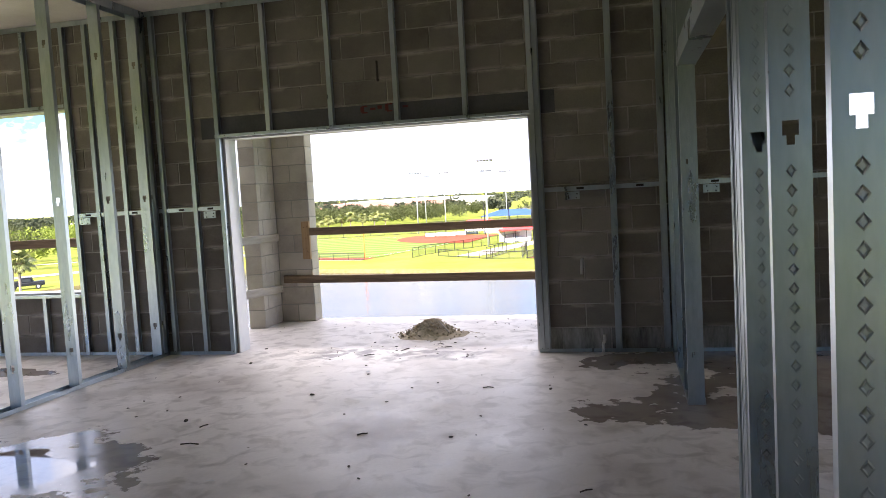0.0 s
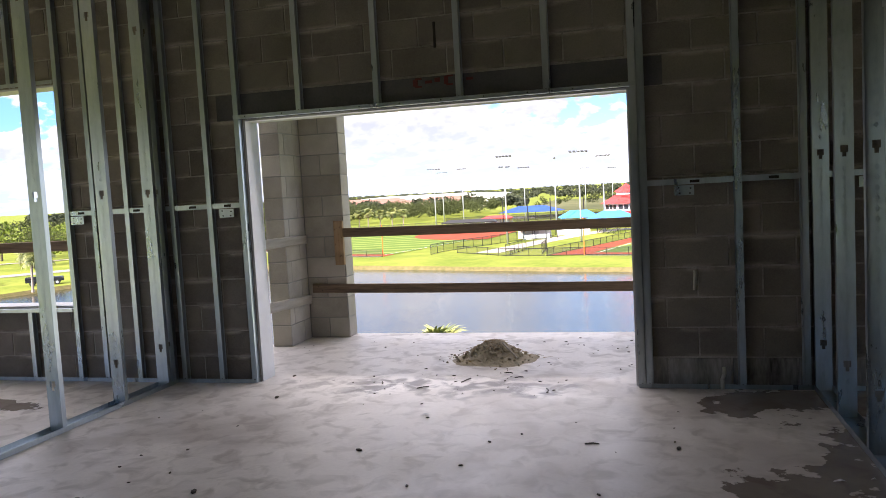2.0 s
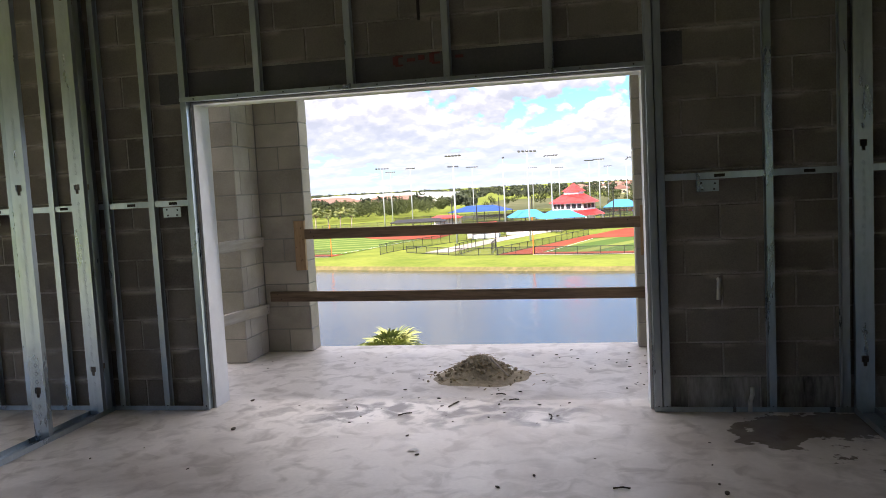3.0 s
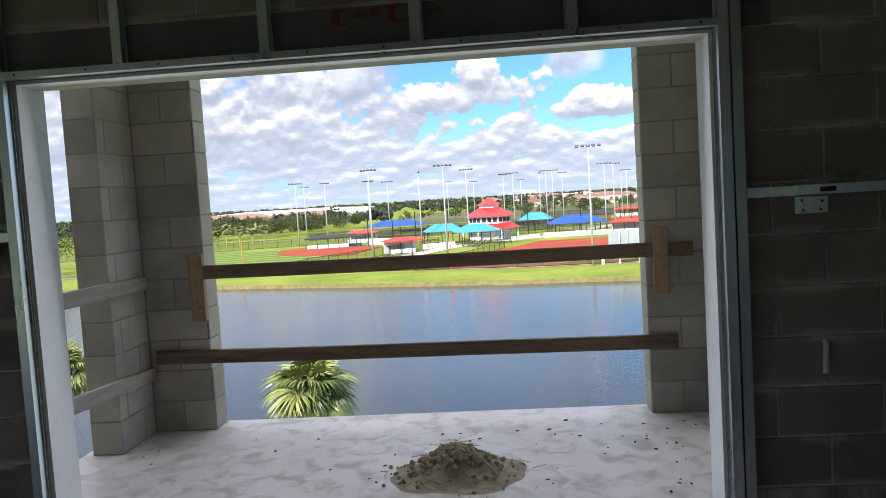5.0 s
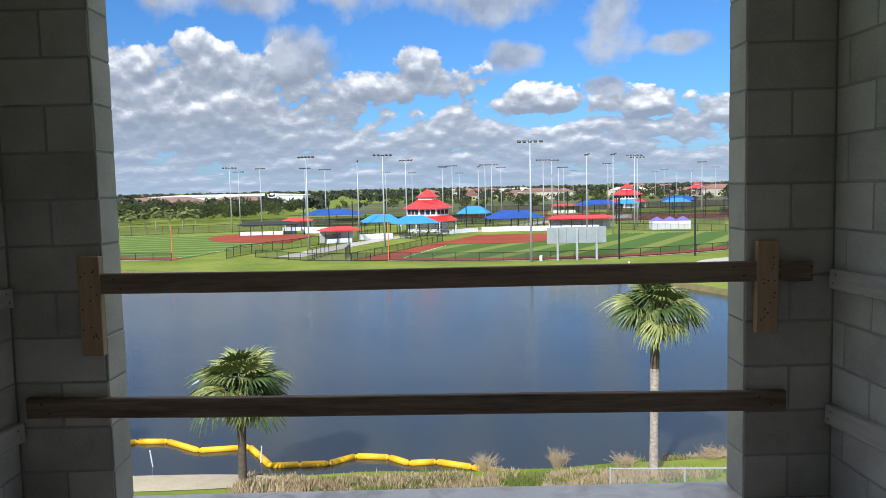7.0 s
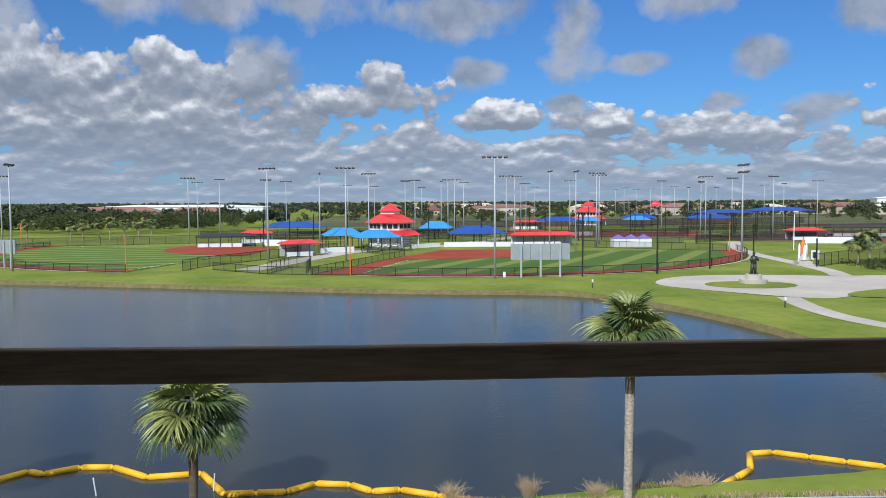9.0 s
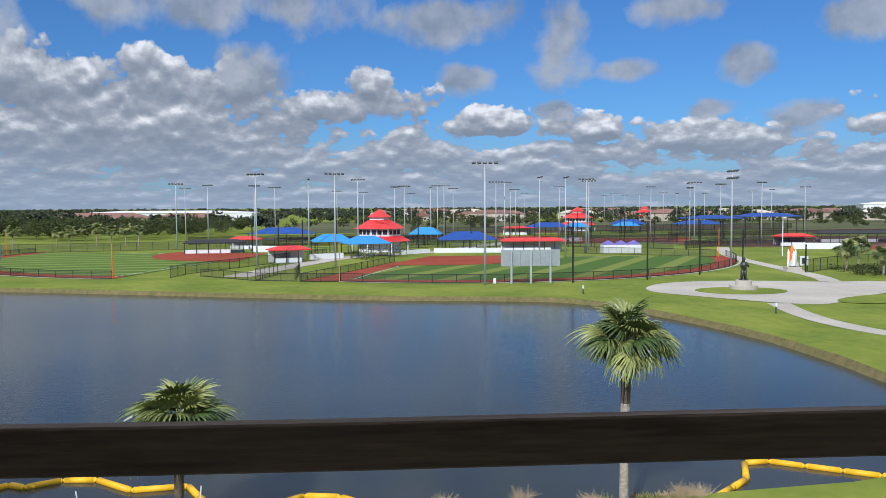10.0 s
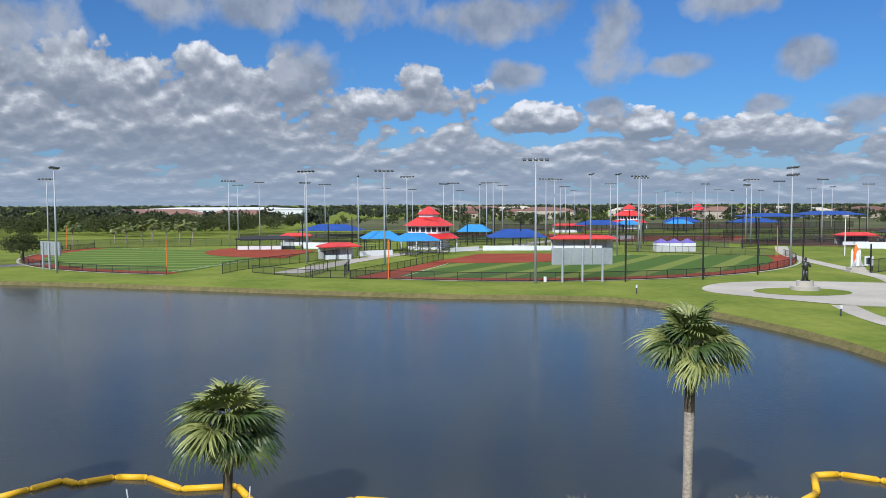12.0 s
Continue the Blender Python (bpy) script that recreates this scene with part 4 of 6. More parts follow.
def sector(cx, cy, r0, r1, a0, a1, n=48):
    """Points of a field's sector: outer radius r0 to r1 over the angles a0..a1 (degrees)."""
    pts = [(cx + (r0 + (r1 - r0) * i / n) * math.cos(radians(a0 + (a1 - a0) * i / n)), cy + (r0 + (r1 - r0) * i / n) * math.sin(radians(a0 + (a1 - a0) * i / n))) for i in range(n + 1)]
    return pts


def sheet(name, pts, z, mat, label, category):
    bm = bmesh.new()
    f = flat(bm, pts, z)
    bmesh.ops.triangulate(bm, faces=[f])
    bmesh.ops.recalc_face_normals(bm, faces=bm.faces)
    if bm.faces[:] and sum(f.normal.z for f in bm.faces) < 0:
        bmesh.ops.reverse_faces(bm, faces=bm.faces)
    return structure(name, bm, mat, label, category)


HR, HL = (10.4, 171.5), (-28.5, 187.0)
arc_r = sector(*HR, 55.5, 65.5, -107.5, -4)
arc_l = sector(*HL, 61.5, 63.0, -104, -196)
for nm, home, arc, r0, a0, a1, mat in (("right", HR, arc_r, 54, -107.5, -4, M["turf_right"]), ("left", HL, arc_l, 60, -104, -196, M["turf_left"])):
    sheet("warning_track_" + nm, [home] + arc, G + 0.03, M["dirt_red"], "red clay warning track round the ball field", "warning track")
    inner = [(home[0] + (x - home[0]) * 0.935, home[1] + (y - home[1]) * 0.935) for x, y in arc]
    sheet("turf_" + nm, [home] + inner, G + 0.06, mat, "striped green artificial turf of a ball field", "turf")
    sheet("infield_" + nm, [(home[0], home[1] + 3)] + sector(home[0], home[1] + 2, 26, 26, a0 - 6 if nm == "right" else a0 + 8, a1 + 6 if nm == "right" else a1 - 8), G + 0.10, M["dirt_red"], "red clay infield of a ball field", "infield")
    for ang in (a0 + (1.2 if nm == "right" else -1.2), a1 - (1.2 if nm == "right" else -1.2)):
        d = Vector((math.cos(radians(ang)), math.sin(radians(ang))))
        n = Vector((-d.y, d.x)) * 0.06
        p, q = Vector(home) + d * 26.5, Vector(home) + d * (r0 - 1)
        sheet("foul_line", [tuple(p + n), tuple(q + n), tuple(q - n), tuple(p - n)], G + 0.115, M["white"], "white painted foul line", "line")
sheet("warning_track_foul", [(-12.5, 119), (-6.2, 118.2), (-0.5, 136), (4.4, 151.5), (6.5, 161), (2.5, 158), (-5, 137.5)], G + 0.045, M["dirt_red"], "red clay strip along the foul line", "warning track")
sheet("field_far", sector(118, 260, 60, 60, -190, -80) + [(118, 260)], G + 0.05, M["turf_left"], "green turf of a farther ball field", "turf")
sheet("infield_far", sector(70, 262, 34, 34, -180, 0), G + 0.08, M["dirt_red"], "red clay of a farther ball field", "infield")
sheet("field_back", sector(20, 300, 62, 62, -170, -60) + [(20, 300)], G + 0.05, M["turf_right"], "green turf of a farther ball field", "turf")
sheet("infield_back", sector(35, 285, 26, 26, -180, 0), G + 0.08, M["dirt_red"], "red clay of a farther ball field", "infield")
sheet("infield_right_far", sector(140, 210, 34, 34, -180, 0), G + 0.08, M["dirt_red"], "red clay of a ball field beyond the stand", "infield")

sheet("plaza", smooth_loop([(34.5, 100), (39, 109), (47, 112.5), (58, 111.5), (66, 108.5), (75, 110), (75, 100), (60, 92), (52, 84.5), (47.5, 84.8), (40, 93)], 3), G + 0.04, M["path"], "pale concrete plaza round a statue", "pavement")
sheet("plaza_island", [(47.6 + 6.0 * math.cos(a * math.tau / 40), 99.0 + 4.4 * math.sin(a * math.tau / 40)) for a in range(40)], G + 0.06, M["grass"], "round grass bed in the plaza", "grass bed")
sheet("plaza_lawn", smooth_loop([(52, 84), (56, 91), (75, 97), (75, 84)], 2), G + 0.06, M["grass"], "grass bed beside the plaza", "grass bed")


def strip(name, pts, width, z, mat, label, category):
    pts = [Vector(p) for p in pts]
    for _ in range(2):
        pts = [pts[0]] + [p * (1 - f) + q * f for p, q in zip(pts, pts[1:]) for f in (0.25, 0.75)] + [pts[-1]]
    bm = bmesh.new()
    last = None
    for i, p in enumerate(pts):
        d = (pts[min(i + 1, len(pts) - 1)] - pts[max(i - 1, 0)]).normalized()
        n = Vector((-d.y, d.x)) * width / 2
        now = [bm.verts.new((*(p + n), z)), bm.verts.new((*(p - n), z))]
        if last:
            bm.faces.new((last[0], last[1], now[1], now[0]))
        last = now
    bmesh.ops.recalc_face_normals(bm, faces=bm.faces)
    return structure(name, bm, mat, label, category)


strip("path_lake", [(46, 86), (44, 78), (43.5, 70), (46, 62), (55, 52)], 2.6, G + 0.035, M["path"], "pale concrete footpath", "path")
strip("path_shuttle", [(66, 109), (68.5, 116), (70, 126), (72, 140), (73.5, 152), (78, 172), (90, 200)], 3.0, G + 0.05, M["path"], "pale concrete footpath", "path")
strip("path_fields", [(-24, 128), (-17, 152), (-8, 176), (2, 184), (12, 190), (20, 205), (40, 240)], 5.0, G + 0.05, M["path"], "pale concrete walk between the ball fields", "path")
strip("kerb_outfield_right", [(x, y) for x, y in sector(*HR, 56.2, 66.2, -107.5, -4, 20)], 0.5, G + 0.045, M["path"], "concrete kerb strip under the outfield fence", "kerb")
strip("kerb_outfield_left", [(x, y) for x, y in sector(*HL, 62.2, 63.7, -104, -196, 20)], 0.5, G + 0.045, M["path"], "concrete kerb strip under the outfield fence", "kerb")
strip("road_west", [(-60, 170), (-90, 135), (-108, 114), (-130, 92), (-180, 60)], 6.0, G + 0.04, M["asphalt"], "grey asphalt park road", "road")
strip("path_west", [(-100, 165), (-138, 140), (-200, 110)], 3.0, G + 0.04, M["path"], "pale footpath across the grass", "path")
for nm, cx, cy, r in (("a", 118, 236, 40), ("b", 160, 262, 38), ("c", 60, 345, 30), ("d", 205, 330, 40), ("e", 150, 400, 40)):
    sheet("infield_beyond_" + nm, sector(cx, cy, r, r, -180, 0, 32), G + 0.09, M["dirt_brown"], "brown clay of a farther ball field", "infield")
sheet("car_park", [(-60, 262), (40, 282), (40, 300), (-60, 282)], G + 0.05, M["asphalt"], "grey asphalt car park behind the fields", "car park")
sheet("lawn_beyond", [(-60, 330), (260, 330), (420, 560), (-60, 560)], G + 0.02, M["scrub"], "dull scrubby ground behind the fields", "ground")


# ---- outside: fences ----
post_me = {}


def post_mesh(h, r, mat):
    key = (h, r, mat.name)
    if key not in post_me:
        bm = bmesh.new()
        add_tube(bm, (0, 0, 0), (0, 0, h), r, sides=6)
        post_me[key] = finish(bm, "post", mat)
    return post_me[key]


def swept(bm, pts, r, sides=5):
    """One bar bent along the points."""
    last = None
    for i, p in enumerate(pts):
        d = (pts[min(i + 1, len(pts) - 1)] - pts[max(i - 1, 0)]).normalized()
        u = Vector((-d.y, d.x, 0)).normalized()
        w = d.cross(u)
        ring = [bm.verts.new(p + (u * math.cos(k * math.tau / sides) + w * math.sin(k * math.tau / sides)) * r) for k in range(sides)]
        if last:
            for k in range(sides):
                bm.faces.new((last[k], last[(k + 1) % sides], ring[(k + 1) % sides], ring[k]))
        last = ring


def fence(pts, h, label, gap=3.0, mat=None, screen=None, z=G, r=0.05, rail=0.045):
    mat, screen = mat or M["black"], screen or M["mesh"]
    fe = root("chain_link_fence", label, "fence")
    pts = [Vector(p) for p in pts]
    bs = bmesh.new()
    left = 0.0
    lower = upper = None
    for p, q in zip(pts, pts[1:]):
        L = (q - p).length
        if lower is None:
            lower, upper = bs.verts.new((*p, z + 0.05)), bs.verts.new((*p, z + h))
        a, b = bs.verts.new((*q, z + 0.05)), bs.verts.new((*q, z + h))
        bs.faces.new((lower, a, b, upper))
        lower, upper = a, b
        while left <= L:
            o = new("post", post_mesh(h + 0.05, r, mat))
            o.parent, o.location = fe, (*(p + (q - p) * (left / L)), z)
            left += gap
        left -= L
    for nm, zz in (("top_rail", z + h), ("bottom_rail", z + 0.08)):
        bm = bmesh.new()
        swept(bm, [Vector((p.x, p.y, zz)) for p in pts], rail)
        part(nm, bm, mat, fe)
    part("chain_link", bs, screen, fe, "open dark wire mesh")
    return fe


fence(arc_r, 1.25, "low black chain-link outfield fence round the ball field", 3.6)
fence(arc_l, 1.25, "low black chain-link outfield fence round the ball field", 3.6)
fence([(-34.4, 128), (-33.5, 134), (-21, 160), (-13, 176)], 1.8, "black chain-link fence beside the ball field", 3.0)
fence([(-30, 130), (-19.6, 121), (-12.8, 119.2)], 1.25, "low black chain-link fence between the ball fields", 3.0)
fence([(-19.5, 121), (-17.5, 133), (-14, 133), (-13.6, 121.5)], 1.9, "black chain-link fence round a small pen", 2.2)
fence([(-6.3, 118.4), (-12.6, 118.9), (-5.1, 137.6), (2.3, 158.2)], 1.25, "low black chain-link fence along the foul line", 3.0)
fence([(72, 163), (66, 168), (50, 178), (45, 182)], 1.6, "black chain-link fence along the ball field", 3.0)
fence([(70.5, 124), (78, 130), (95, 138)], 2.2, "black chain-link fence beside the path", 3.0)
fence([(34.2, 47.5), (37, 52), (48, 54), (70, 58)], 1.6, "black chain-link fence at the lake's edge", 3.2)
fence([(-120, 196), (-84, 205), (-50, 214), (-36, 200)], 2.2, "black chain-link fence behind the ball field", 4.0)
fence([(-4, 206), (18, 214), (50, 212), (75, 196)], 2.6, "tall black chain-link fence behind the ball field", 4.0)
fence([(7.4, 24.9), (12.6, 24.6), (20, 24.4)], 1.35, "grey chain-link construction fence panel on the bank", 2.6, M["pole"], mesh_screen("mesh_grey", (0.35, 0.36, 0.37), 0.84), z=G + 0.0, r=0.03, rail=0.025)

dark_screen = mesh_screen("mesh_dark", (0.02, 0.018, 0.018), 0.45)
for pts, h in (([(46, 224), (90, 232)], 2.4), ([(92, 246), (200, 262)], 2.6), ([(60, 266), (150, 280)], 2.4), ([(120, 206), (210, 226)], 2.2), ([(-40, 226), (30, 246)], 2.4), ([(10, 318), (190, 350)], 2.6), ([(78, 196), (92, 206), (118, 204)], 2.0), ([(-60, 240), (-10, 262), (40, 270)], 2.2), ([(100, 150), (150, 178), (190, 196)], 2.0)):
    fence(pts, h, "black fence with dark windscreen behind the ball fields", 4.0, screen=dark_screen)

# ---- outside: floodlights and other poles ----
lamp_bm = boxes(((-0.27, -0.26, -0.14), (0.27, 0.22, 0.10)), bevel=0.05)
lamp_me = finish(lamp_bm, "lamp", M["lamp_dark"])
bm = bmesh.new()
add_tube(bm, (0, 0, 0), (0, 0, 17.8), 0.19, 0.10, sides=10)
shaft_me = finish(bm, "shaft", M["pole"], True)
arm_me = finish(boxes(((-1.75, -0.06, 17.35), (1.75, 0.06, 17.5))), "crossarm", M["pole"])


def light_pole(x, y, turn, tiers=1, n=5):
    p = root("floodlight_pole", "tall grey steel sports floodlight pole with dark lamps", "floodlight", "floodlight poles", pose(x, y, G, 0, 0, turn))
    new("shaft", shaft_me).parent = p
    for tier in range(tiers):
        o = new("crossarm", arm_me)
        o.parent, o.location = p, (0, 0, -1.3 * tier)
        for k in range(n):
            o = new("lamp", lamp_me)
            o.parent, o.location, o.rotation_euler = p, (-1.6 + 3.2 * k / (n - 1), -0.05, 17.62 - 1.3 * tier), (radians(-28), 0, 0)
    return p


POLES = [(-93, 188), (-63, 131), (-55, 209), (-65, 257), (-50, 223), (-38, 229), (-24, 149), (-35, 249), (-17, 177), (-9, 147), (-20, 318), (-6, 180), (3, 248), (6, 241), (12, 377), (15, 256), (16, 236), (18, 236), (24, 274), (15, 111), (29, 200), (32, 205), (48, 296), (50, 296), (70, 390),
         (34, 167), (40, 168), (58, 255), (48, 181), (52, 194), (91, 260), (156, 498), (156, 469), (88, 218), (87, 212), (102, 229), (64, 138), (106, 211), (151, 269), (171, 351), (157, 409), (143, 501), (-10, 343), (162, 315), (174, 413), (136, 372), (125, 420)]
for i, (x, y) in enumerate(POLES):
    turn = (10, 170, -25, 200, 40, 95, 150)[i * 5 % 7]
    if (x, y) in ((15, 111), (48, 181), (52, 194), (29, 200), (32, 205)):
        turn = 178
    elif (x, y) in ((34, 167), (40, 168)):
        turn = 92
    light_pole(x, y, turn, 2 if (x, y) in ((64, 138), (88, 218)) else 1)
for x, y, h in ((28.3, 112.6, 9.3), (40.5, 115.3, 9.0), (51.5, 122.1, 9.0), (68.4, 142.6, 6.6), (71, 125, 4.7), (-32, 190, 8), (-21, 200, 8), (-12, 196, 8), (22, 196, 8), (32, 196, 8), (0, 205, 9), (9, 208, 9), (76, 190, 9), (62, 200, 9), (96, 230, 10), (108, 240, 10), (120, 250, 10), (-28, 206, 8), (-5, 212, 8), (16, 204, 8.5), (27, 208, 8.5), (40, 204, 8), (50, 208, 8), (58, 214, 8), (70, 222, 9), (84, 236, 9), (130, 236, 9), (44, 252, 9), (66, 262, 9), (90, 276, 9)):
    bm = bmesh.new()
    add_tube(bm, (x, y, G), (x, y, G + h), 0.13, sides=8)
    p = thing("net_post", bm, M["black"], "tall black steel post for the ball netting", "post", "netting posts")
for x, y, h in ((-43.3, 127.4, 5.8), (-6.4, 118.1, 6.0), (72.2, 162, 6.5), (-92, 195, 6.0)):
    bm = bmesh.new()
    add_tube(bm, (x, y, G), (x, y, G + h), 0.075, sides=8)
    thing("foul_pole", bm, M["orange"], "bright orange foul pole at the fence", "foul pole", "foul poles")
for x, y, h in ((88, 165, 8.5),):
    sp = root("street_lamp", "pale grey street lamp by the path", "street lamp")
    bm = bmesh.new()
    add_tube(bm, (x, y, G), (x, y, G + h), 0.12, 0.08)
    part("pole", bm, M["white"], sp)
    part("head", boxes(((x - 0.3, y - 0.9, G + h - 0.1), (x + 0.3, y + 0.1, G + h + 0.1)), bevel=0.03), M["white"], sp)

# ---- outside: buildings of the sports park ----
def frustum(bm, cx, cy, r0, z0, r1, z1, sides=8, turn=22.5):
    lo = [bm.verts.new((cx + r0 * math.cos(radians(turn + 360 * i / sides)), cy + r0 * math.sin(radians(turn + 360 * i / sides)), z0)) for i in range(sides)]
    hi = [bm.verts.new((cx + r1 * math.cos(radians(turn + 360 * i / sides)), cy + r1 * math.sin(radians(turn + 360 * i / sides)), z1)) for i in range(sides)]
    for i in range(sides):
        bm.faces.new((lo[i], lo[(i + 1) % sides], hi[(i + 1) % sides], hi[i]))
    bm.faces.new(hi)
    bm.faces.new(lo[::-1])


def pavilion(cx, cy):
    pv = root("park_pavilion", "octagonal two-storey park building with bright red metal roofs", "pavilion", "red-roofed park buildings")
    bm = bmesh.new()
    frustum(bm, cx, cy, 5.6, G, 5.6, G + 3.2)
    part("wall", bm, M["white"], pv, "white ground-floor wall")
    bm = bmesh.new()
    frustum(bm, cx, cy, 8.2, G + 2.75, 6.0, G + 4.0)
    part("roof", bm, M["roof_red"], pv, "red lower skirt roof")
    for i in range(8):
        a = radians(22.5 + 45 * i)
        bm = bmesh.new()
        add_tube(bm, (cx + 7.6 * math.cos(a), cy + 7.6 * math.sin(a), G), (cx + 7.6 * math.cos(a), cy + 7.6 * math.sin(a), G + 2.85), 0.16)
        part("column", bm, M["white"], pv)
    bm = bmesh.new()
    frustum(bm, cx, cy, 5.7, G + 3.9, 5.7, G + 6.1)
    part("upper_wall", bm, M["white"], pv)
    for i in range(8):
        a = 45 * i
        for k in (-1, 0, 1):
            bm = boxes(((-0.52, -0.06, -0.55), (0.52, 0.06, 0.55)))
            o = part("window", bm, M["glass_dark"], pv, "dark window pane")
            o.matrix_local = pose(cx, cy, G + 5.0, 0, 0, a) @ pose(k * 1.35, -5.7 * math.cos(radians(22.5)) - 0.02, 0)
    bm = bmesh.new()
    frustum(bm, cx, cy, 6.9, G + 5.9, 2.9, G + 8.0)
    part("upper_roof", bm, M["roof_red"], pv, "red upper hipped roof")
    bm = bmesh.new()
    frustum(bm, cx, cy, 2.7, G + 7.9, 2.7, G + 8.8)
    part("cupola", bm, M["white"], pv, "white cupola band")
    bm = bmesh.new()
    frustum(bm, cx, cy, 3.3, G + 8.7, 0.15, G + 10.7)
    part("cupola_roof", bm, M["roof_red"], pv, "red pointed cupola roof")
    return pv


pavilion(-1.2, 196)
pavilion(84, 335)
pavilion(190, 560)


def canopy(cx, cy, w, d, h0, h1, mat, turn, label):
    c = root("shade_canopy", label, "canopy", "fabric shade canopies", pose(cx, cy, G, 0, 0, turn))
    bm = bmesh.new()
    a, b = w / 2, d / 2
    e = [bm.verts.new(v) for v in ((-a, -b, h0), (a, -b, h0), (a, b, h0), (-a, b, h0))]
    r = [bm.verts.new(v) for v in ((-a * 0.45, 0, h1), (a * 0.45, 0, h1))]
    for f in ((e[0], e[1], r[1], r[0]), (e[2], e[3], r[0], r[1]), (e[1], e[2], r[1]), (e[3], e[0], r[0])):
        bm.faces.new(f)
    bmesh.ops.recalc_face_normals(bm, faces=bm.faces)
    bmesh.ops.solidify(bm, geom=bm.faces[:], thickness=0.05)
    part("fabric", bm, mat, c)
    for x in (-a + 0.3, 0, a - 0.3):
        for y in (-b + 0.3, b - 0.3):
            bm = bmesh.new()
            add_tube(bm, (x, y, 0), (x, y, h0 + 0.1), 0.10)
            part("post", bm, M["black"], c)
    return c


canopy(21, 197, 14.5, 9, 2.9, 4.9, M["fabric_blue"], 4, "large deep blue fabric shade canopy on black posts")
canopy(-31, 236, 19, 9, 3.4, 5.2, M["fabric_blue"], -8, "large deep blue fabric shade canopy on black posts")
canopy(-12.5, 186, 9.5, 8, 3.2, 4.9, M["fabric_light"], 12, "light blue fabric shade canopy on black posts")
canopy(-4.2, 178, 10, 8, 3.0, 4.7, M["fabric_light"], 20, "light blue fabric shade canopy on black posts")
canopy(12, 228, 9.5, 8, 3.2, 5.2, M["fabric_light"], -12, "light blue fabric shade canopy on black posts")
canopy(62, 292, 17, 8, 3.2, 4.9, M["fabric_blue"], 4, "large deep blue fabric shade canopy on black posts")
canopy(75, 300, 9, 8, 3.0, 4.6, M["fabric_light"], 14, "light blue fabric shade canopy on black posts")
canopy(98, 310, 9, 8, 3.0, 4.6, M["fabric_light"], 14, "light blue fabric shade canopy on black posts")
canopy(102, 320, 14, 8, 3.4, 5.4, M["fabric_blue"], 0, "large deep blue fabric shade canopy on black posts")
canopy(120, 290, 18, 10, 4.0, 5.4, M["fabric_blue"], 0, "large deep blue fabric shade canopy on black posts")
canopy(96, 222, 16, 12, 7.4, 8.3, M["fabric_blue"], 10, "high deep blue shade canopy over a stand")
canopy(116, 228, 18, 12, 7.8, 8.8, M["fabric_blue"], -6, "high deep blue shade canopy over a stand")


def dugout(cx, cy, w, d, turn, label, roof=None):
    u = root("dugout", label, "dugout", "dugouts", pose(cx, cy, G, 0, 0, turn))
    part("roof", boxes(((-w / 2 - 0.4, -d / 2 - 0.4, 2.55), (w / 2 + 0.4, d / 2 + 0.4, 2.72))), roof or M["roof_red"], u)
    bm = bmesh.new()
    vs = [bm.verts.new(v) for v in ((-w / 2 - 0.4, -d / 2 - 0.4, 2.72), (w / 2 + 0.4, -d / 2 - 0.4, 2.72), (w / 2 + 0.4, d / 2 + 0.4, 2.72), (-w / 2 - 0.4, d / 2 + 0.4, 2.72), (-w / 2 + 1.5, 0, 3.45), (w / 2 - 1.5, 0, 3.45))]
    for f in ((0, 1, 5, 4), (2, 3, 4, 5), (1, 2, 5), (3, 0, 4)):
        bm.faces.new([vs[i] for i in f])
    part("ridge_roof", bm, roof or M["roof_red"], u)
    if roof:
        part("low_wall", boxes(((-w / 2, d / 2 - 0.15, 0), (w / 2, d / 2, 0.7))), M["grey_panel"], u)
    else:
        part("back_wall", boxes(((-w / 2, d / 2 - 0.15, 0), (w / 2, d / 2, 2.4))), M["white"], u)
    part("front_wall", boxes(((-w / 2, -d / 2, 0), (w / 2 * 0.55, -d / 2 + 0.15, 1.0))), M["white"], u)
    part("bench", boxes(((-w / 2 + 0.5, 0.2, 0.42), (w / 2 - 0.5, 0.6, 0.5)), ((-w / 2 + 0.6, 0.35, 0), (-w / 2 + 0.7, 0.45, 0.42)), ((w / 2 - 0.7, 0.35, 0), (w / 2 - 0.6, 0.45, 0.42))), M["grey_panel"], u)
    n = max(3, int(w / 2.5))
    for k in range(n + 1):
        bm = bmesh.new()
        x = -w / 2 + w * k / n
        add_tube(bm, (x, -d / 2 - 0.2, 0), (x, -d / 2 - 0.2, 2.55), 0.07)
        part("post", bm, M["black"], u)
    return u


dugout(37, 191, 15.5, 4, -2, "long red-roofed dugout with a low white wall")
dugout(-19.5, 161, 7.5, 4, 25, "red-roofed dugout with a low white wall")
dugout(-38, 214, 8, 4, 0, "red-roofed dugout behind the ball field")
dugout(-42, 195, 14, 3.5, 6, "flat dark-roofed dugout by the ball field", M["black"])
dugout(52, 300, 12, 4, 0, "red-roofed dugout of a farther field")
dugout(112, 205, 9, 4, 0, "red-roofed building with a white wall")
dugout(140, 222, 22, 5, -4, "dark-roofed low building with white band", M["black"])
